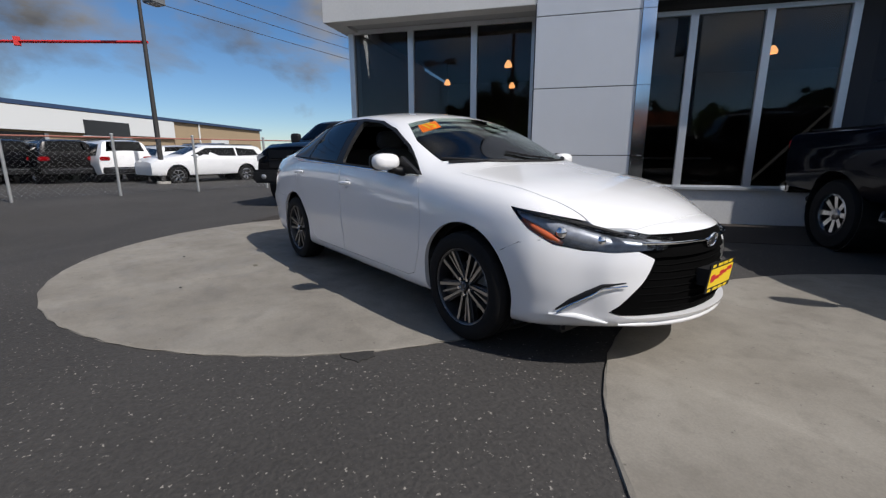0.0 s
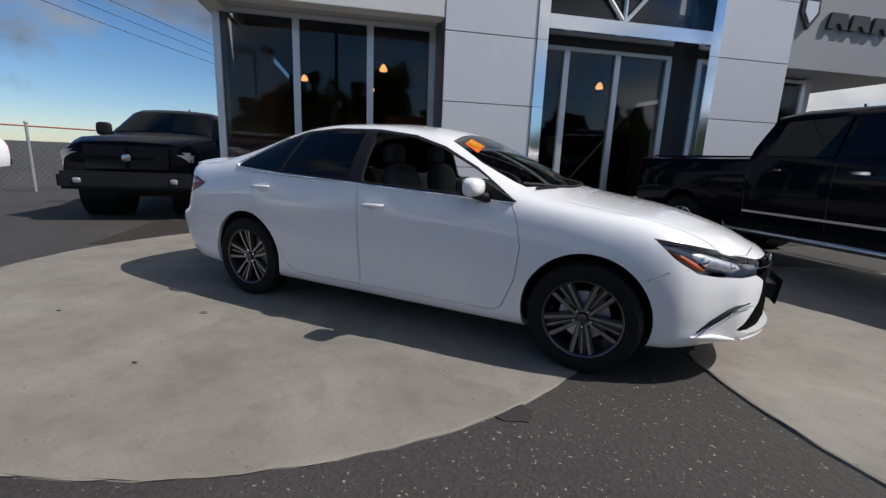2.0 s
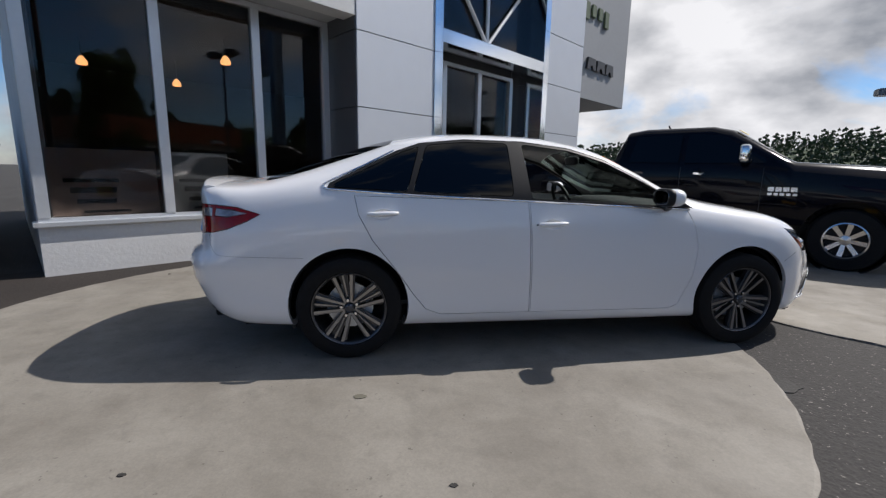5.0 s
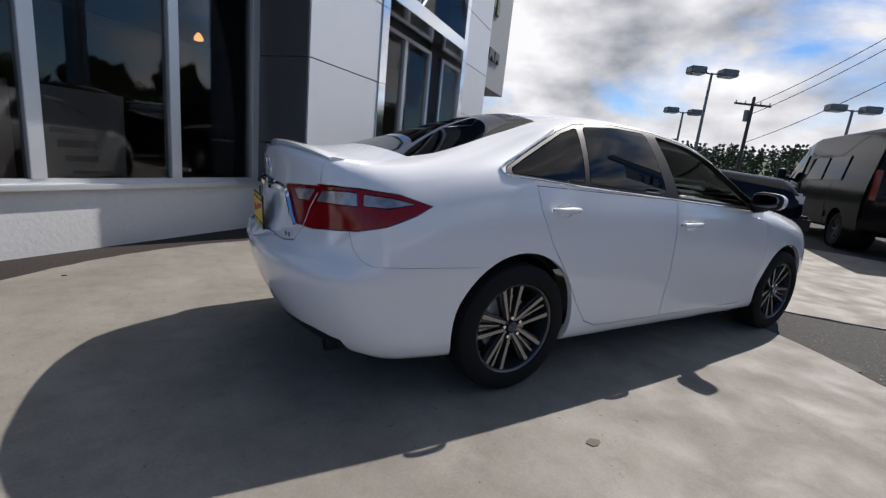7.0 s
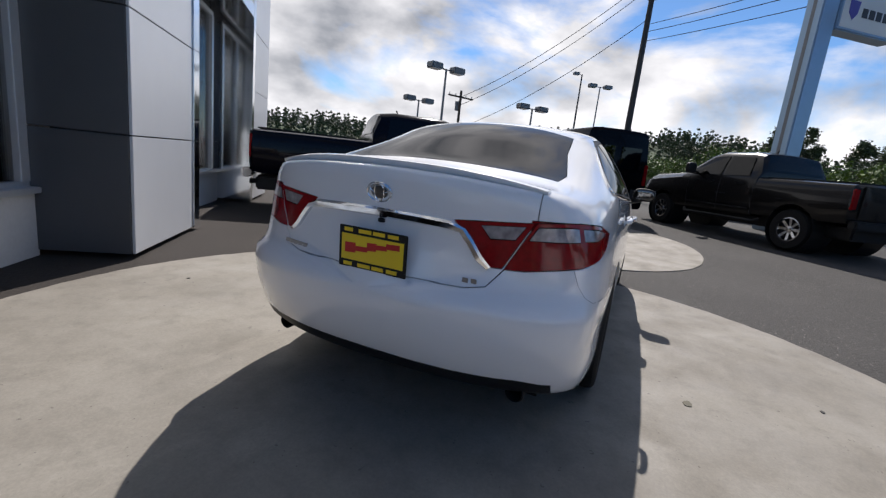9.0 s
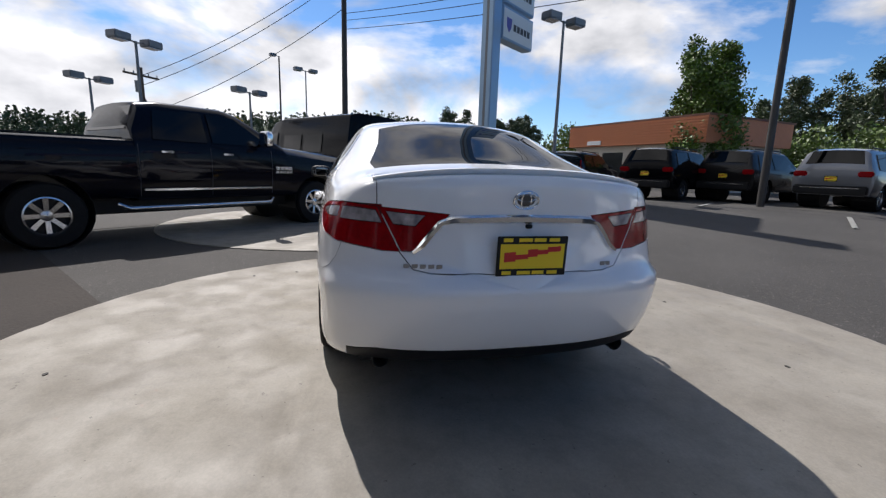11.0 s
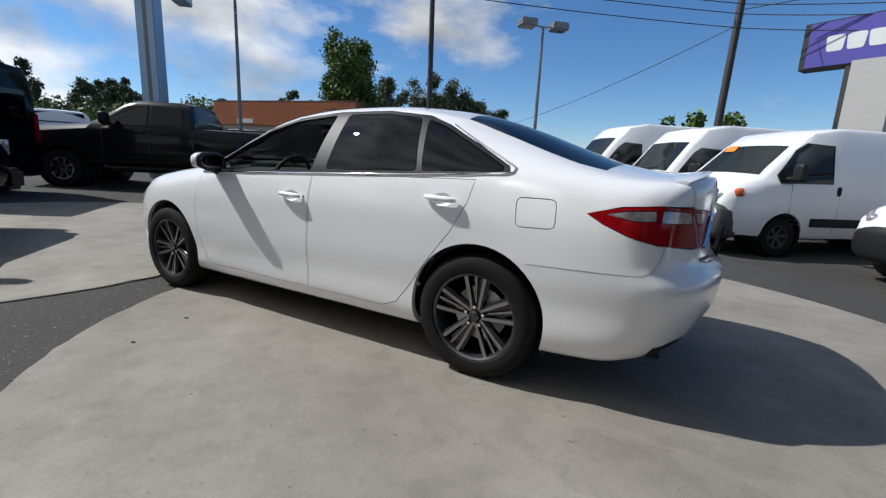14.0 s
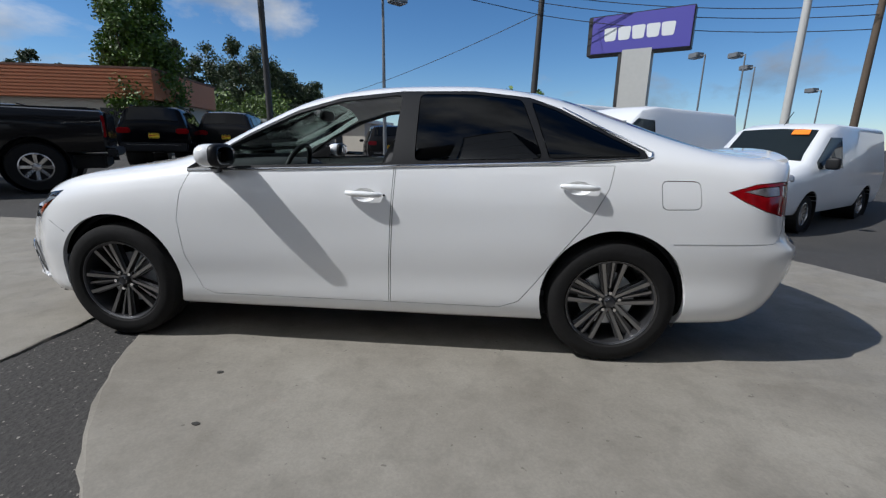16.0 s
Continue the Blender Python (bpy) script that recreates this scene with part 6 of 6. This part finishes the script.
part("roof", box(-9.2, -1.8, -8.2, .2, 3.2, 3.4), M_TRIM, bb)
# service building behind the fence
WX = Vector((-84 + 46, 22 + 10, 0))
ang = math.degrees(math.atan2(WX.y, WX.x))
L = WX.length
sb = thing("service_building", "tan block service building with a white band and blue coping", "building", pose(-84, 22, -0.027, 0, 0, ang + 180))


def sbox(x0, x1, y0, y1, z0, z1):
    return box(L - x1, L - x0, y0, y1, z0, z1)


part("wall", sbox(-22, L, -14, 0, 0, 5.3), M_TANBRICK, sb)
part("coping", sbox(-22.2, L + .2, -14.2, .35, 5.3, 5.65), M_BLUEEDGE, sb, "blue roof coping")
part("band", sbox(-22, 24, 0, .45, 3.2, 5.2), M_SIGNWHITE, sb, "white fascia band")
for i in range(6):
    part("window", sbox(-21 + i * 4.6, -17 + i * 4.6, .0, .08, .3, 3.0), M_DARKWIN, sb, "dark shop window")
    part("upright", sbox(-17 + i * 4.6, -16.6 + i * 4.6, .0, .14, .3, 3.0), M_ALU, sb)
w = part("window", sbox(10, 16, .44, .52, 3.0, 4.5), M_DARKWIN, sb, "office window")
part("window_frame", sbox(9.7, 16.3, .43, .50, 2.8, 3.0), M_ALU, w)
part("roller_door", sbox(33, 38, .0, .10, 0, 3.4), M_SIGNWHITE, sb, "white roller door")
part("downpipe", tube([(L - 30, .15, 0), (L - 30, .15, 5.3)], .12, 6), M_SIGNWHITE, sb)
part("downpipe", tube([(L - 24.3, .15, 0), (L - 24.3, .15, 5.3)], .08, 6), M_TANBRICK, sb)
part("vent", sbox(4, 4.8, -3, -2.2, 5.65, 6.3), M_TRIM, sb)

# fence with its posts and rail
M_GALV = mat("galvanised_steel", (0.45, 0.46, 0.46), 0.45, 0.6, vary=0.1, grain=20)
M_RUST = mat("red_rail", (0.30, 0.10, 0.07), 0.6, vary=0.2, grain=20)
fe = thing("fence", "chain-link fence with grey posts and a rusty red rail", "fence")
FP = [(-11.0, -6.6), (-11.35, -4.3), (-11.7, -2.15), (-11.9, -.2), (-12.1, 1.9), (-12.3, 4.0)]
for x, y in FP:
    ps = part("post", tube([(x, y, ground_height(x, y) - .05), (x, y, 1.62)], .035, 8), M_GALV, fe, "", 60)
    part("cap", blob((.045, .045, .03), (x, y, 1.63)), M_GALV, ps, "", 60)
for (x, y), (x2, y2) in zip(FP, FP[1:]):
    part("rail", tube([(x, y, 1.55), (x2, y2, 1.55)], .022, 6), M_RUST, fe, "rusty red top rail")
mesh_bm = bmesh.new()
for (x, y), (x2, y2) in zip(FP, FP[1:]):
    n = 16
    for i in range(-10, n):
        for s in (1, -1):
            t0, t1 = i / n, (i + 11) / n
            a, b = max(t0, 0), min(t1, 1)
            if b <= a:
                continue
            za, zb_ = (a - t0) / (t1 - t0), (b - t0) / (t1 - t0)
            if s < 0:
                za, zb_ = 1 - za, 1 - zb_
            tube([(x + (x2 - x) * a, y + (y2 - y) * a, .05 + 1.48 * za), (x + (x2 - x) * b, y + (y2 - y) * b, .05 + 1.48 * zb_)], 0.0012, 3, mesh_bm, False)
tagged(part("wire_mesh", mesh_bm, M_GALV, fe, "thin wire mesh"), kind="stuff")
pen = thing("red_boom", "thin red horizontal boom beyond the lamp post", "boom")
part("tube", tube([(-17.0, -.5, 5.15), (-21, -5.6, 5.2), (-26, -12, 5.3)], .055, 6), M_PLATERED, pen)
part("bracket", box(-20.1, -19.9, -4.4, -4.2, 5.05, 5.35), M_PLATERED, pen)

M_MAROON = mat("dark_red_brown_paint", (0.03, 0.018, 0.018), 0.25, coat=1.0)
for lat, D, a, lab, p in ((-.97, 17.6, 197, "black sport utility behind the fence", M_BLACKPAINT), (-.835, 18.2, 197, "dark grey sport utility behind the fence", M_CHARCOAL), (-.71, 19.0, 197, "white sport utility behind the fence", M_WHITEPAINT), (-.59, 21.5, 197, "white wagon behind the fence", M_WHITEPAINT), (-.505, 25.0, 197, "dark red-brown car behind the fence", M_MAROON), (-.45, 20.5, 285, "silver-white hatchback seen from its side", M_VANWHITE)):
    x, y = 3.3 + D * (-.80 + .6 * lat), -2.47 + D * (.60 + .8 * lat)
    suv(lab, pose(x, y, -.10, 0, 0, a), p, "cars behind the fence", .18 if "wagon" in lab or "hatch" in lab else 0.0, False)

# ---- trees ----
M_BARK = mat("bark", (0.09, 0.065, 0.05), 0.95, vary=0.3, grain=14, bump=0.5)


def leaf_mat(name, color):
    m = mat(name, color, 0.6, vary=0.4, grain=3.0, big=0.8)
    n, k = m.node_tree.nodes, m.node_tree.links
    hsv = [q for q in n if q.type == "HUE_SAT"][0]
    geo, mr = n.new("ShaderNodeNewGeometry"), n.new("ShaderNodeMapRange")
    mr.inputs["To Min"].default_value, mr.inputs["To Max"].default_value = 0.75, 1.35
    k.new(geo.outputs["Random Per Island"], mr.inputs["Value"])
    k.new(mr.outputs[0], hsv.inputs["Saturation"])
    return m


M_LEAF = leaf_mat("bright_leaf", (0.085, 0.15, 0.025))
M_LEAFT = leaf_mat("tree_leaf", (0.085, 0.140, 0.025))
M_LEAFD = leaf_mat("dull_leaf", (0.058, 0.080, 0.036))
M_CONIFER = leaf_mat("conifer_needles", (0.045, 0.068, 0.030))
M_HEDGE = leaf_mat("hedge_leaf", (0.100, 0.150, 0.035))


def leaves(clumps, per, size, seed):
    """Leaf blades scattered in clumps (x, y, z, radius)."""
    r = np.random.RandomState(seed)
    c = np.repeat(np.array(clumps, float), per, axis=0)
    n = len(c)

    def unit(v):
        return v / np.linalg.norm(v, axis=1, keepdims=True)
    d = unit(r.normal(size=(n, 3))) * c[:, 3:] * r.uniform(.05, 1.0, (n, 1)) ** .6 * r.uniform(.85, 1.3, (n, 1)) * (1, 1, .85)
    mid = c[:, :3] + d
    u = unit(r.normal(size=(n, 3)))
    v = unit(np.cross(u, r.normal(size=(n, 3))))
    s = size * r.uniform(.6, 1.3, (n, 1))
    verts = np.stack((mid - u * s, mid + v * s * .6, mid + u * s, mid - v * s * .6), axis=1).reshape(-1, 3)
    me = bpy.data.meshes.new("crown")
    me.from_pydata(verts.tolist(), [], np.arange(4 * n).reshape(-1, 4).tolist())
    return me


def tree(label, x, y, h, spread, seed, material, z0=0.0, per=60, size=.16, spires=4, n=46, trunk_h=.22, group="trees"):
    r = random.Random(seed)
    v = thing("tree", label, "tree", pose(x, y, z0), group)
    tb = tube([(0, 0, -.2), (r.uniform(-.1, .1), r.uniform(-.1, .1), h * .35), (0, 0, h * .8)], [h * .022, h * .015, h * .004], 8)
    tips = []
    for i in range(spires):
        a = 2 * math.pi * i / spires + r.uniform(-.4, .4)
        q = spread * r.uniform(.25, .55)
        top = (q * math.cos(a), q * math.sin(a), h * r.uniform(.72, 1.0))
        tips.append(top)
        tube([(0, 0, h * trunk_h), (top[0] * .6, top[1] * .6, h * .45), (top[0] * .9, top[1] * .9, top[2] * .86)], [h * .010, h * .007, h * .002], 6, tb)
    part("trunk", tb, M_BARK, v, "grey-brown trunk and limbs", 60)
    cl = []
    for _ in range(n):
        tx, ty, tz = r.choice(tips)
        t = r.uniform(.0, 1.0)
        z = h * trunk_h + (tz - h * trunk_h) * t
        w = spread * (.46 * math.sin(math.pi * min(t * .80 + .20, 1)) + .02)
        a, q = r.uniform(0, 2 * math.pi), r.uniform(.2, 1.0) * w
        cl.append((tx * (.35 + .65 * t) + q * math.cos(a), ty * (.35 + .65 * t) + q * math.sin(a), z, h * r.uniform(.045, .115) * (1.1 - .35 * t)))
    me = leaves(cl, per, size, seed)
    me.materials.append(material)
    cr_ = new("crown", me)
    cr_.parent = v
    return v


tree("leafy green tree with upright spires beside the road", 16.6, -18.6, 8.0, 2.9, 3, M_LEAFT, .25, 190, .09, 11, 260, .10)
for i, (x, y, h, s) in enumerate(((22, -42, 11.5, 5.5), (26, -44, 12.5, 6), (30, -40, 11, 5), (19, -45, 9.5, 4.5), (36, -42, 10, 5), (50, -13, 9, 5), (47, -19, 8, 5), (56, -24, 9, 5.5), (44, -28, 7.5, 5), (60, -6, 9, 6), (40, -36, 9, 5), (64, 3, 8, 6))):
    tree("dull green tree in the distance", x * 1.25, y * 1.25, h * 1.1, s * 1.1, 20 + i, M_LEAFD, .2, 150, .15, 7, 170, .10, "distant trees")
tree("pale leafy tree top behind the vans", -2.5, -27, 5.2, 3.6, 55, M_LEAF, .3, 50, .16, 5, 40, .3)
hedge_cl = []
hr = random.Random(5)
for i in range(420):
    t = hr.random()
    hedge_cl.append((14 + 60 * t + hr.uniform(-2, 2), -40 + 50 * t + hr.uniform(-3, 3), .6 + hr.uniform(0, 3.1 + 1.6 * t + .8 * math.sin(t * 23)), hr.uniform(.9, 1.6)))
me = leaves(hedge_cl, 230, .15, 8)
me.materials.append(M_HEDGE)
tagged(new("hedge", me), "dense green hedge and scrub along the road", "hedge", kind="stuff")

# wooded ridge on the horizon
M_RIDGE = mat("wooded_ridge", (0.045, 0.07, 0.03), 0.95, vary=0.35, grain=.25, big=.03)
rb_ = bmesh.new()
rows = []
for i in range(81):
    a = radians(-75 + 150 * i / 80)
    ridge = 21 + 4 * math.sin(i * .21) + 1.6 * math.sin(i * .53 + 1)
    ridge *= .36 + .50 * math.exp(-((math.degrees(a) - 8) / 32) ** 2)
    rows.append([rb_.verts.new((d * math.cos(a), d * math.sin(a), z)) for d, z in ((120, -.3), (150, ridge * .35), (185, ridge * .85), (215, ridge), (300, ridge * .7), (330, -1))])
for a, b in zip(rows, rows[1:]):
    for j in range(5):
        rb_.faces.new((a[j], a[j + 1], b[j + 1], b[j]))
tagged(part("wooded_ridge", rb_, M_RIDGE, smooth=60), "low wooded ridge on the horizon", "hill", kind="structure")
wr = np.random.RandomState(4)
stand = []
for _ in range(2600):
    ad = wr.uniform(-72, 74)
    a, d = radians(ad), wr.uniform(122, 220)
    i = (ad + 75) / 150 * 80
    ridge = (21 + 4 * math.sin(i * .21) + 1.6 * math.sin(i * .53 + 1)) * (.36 + .50 * math.exp(-((ad - 8) / 32) ** 2))
    base = np.interp(d, (120, 150, 185, 215), (0, ridge * .35, ridge * .85, ridge)) - .5
    tall = wr.uniform(3.0, 7.5)
    wide = tall * wr.uniform(.14, .34)
    for k in range(4):
        stand.append((d * math.cos(a) + wr.uniform(-.3, .3), d * math.sin(a) + wr.uniform(-.3, .3), base + tall * (.18 + .24 * k), wide * (1.0 - .24 * k)))
me = leaves(stand, 20, .45, 9)
me.name = "conifers"
me.materials.append(M_CONIFER)
tagged(new("conifers", me), "dark conifers along the ridge", "forest", kind="stuff")

# painted bay lines
M_LINE = mat("worn_white_line", (0.45, 0.45, 0.43), 0.8, vary=0.3, grain=18)
for x, y in ((2.6, -9.6), (6.3, -9.2), (9.6, -9.2)):
    bm = bmesh.new()
    vs_ = []
    for s, w in ((0, -.05), (0, .05), (2.2, .05), (2.2, -.05)):
        px, py_ = x + .6 * s + .8 * w, y - .8 * s + .6 * w
        vs_.append(bm.verts.new((px, py_, ground_height(px, py_) + .012)))
    bm.faces.new(vs_)
    bmesh.ops.solidify(bm, geom=bm.faces[:], thickness=.003)
    tagged(part("bay_line", bm, M_LINE), "worn white painted parking line", "marking", "parking lines", "structure")
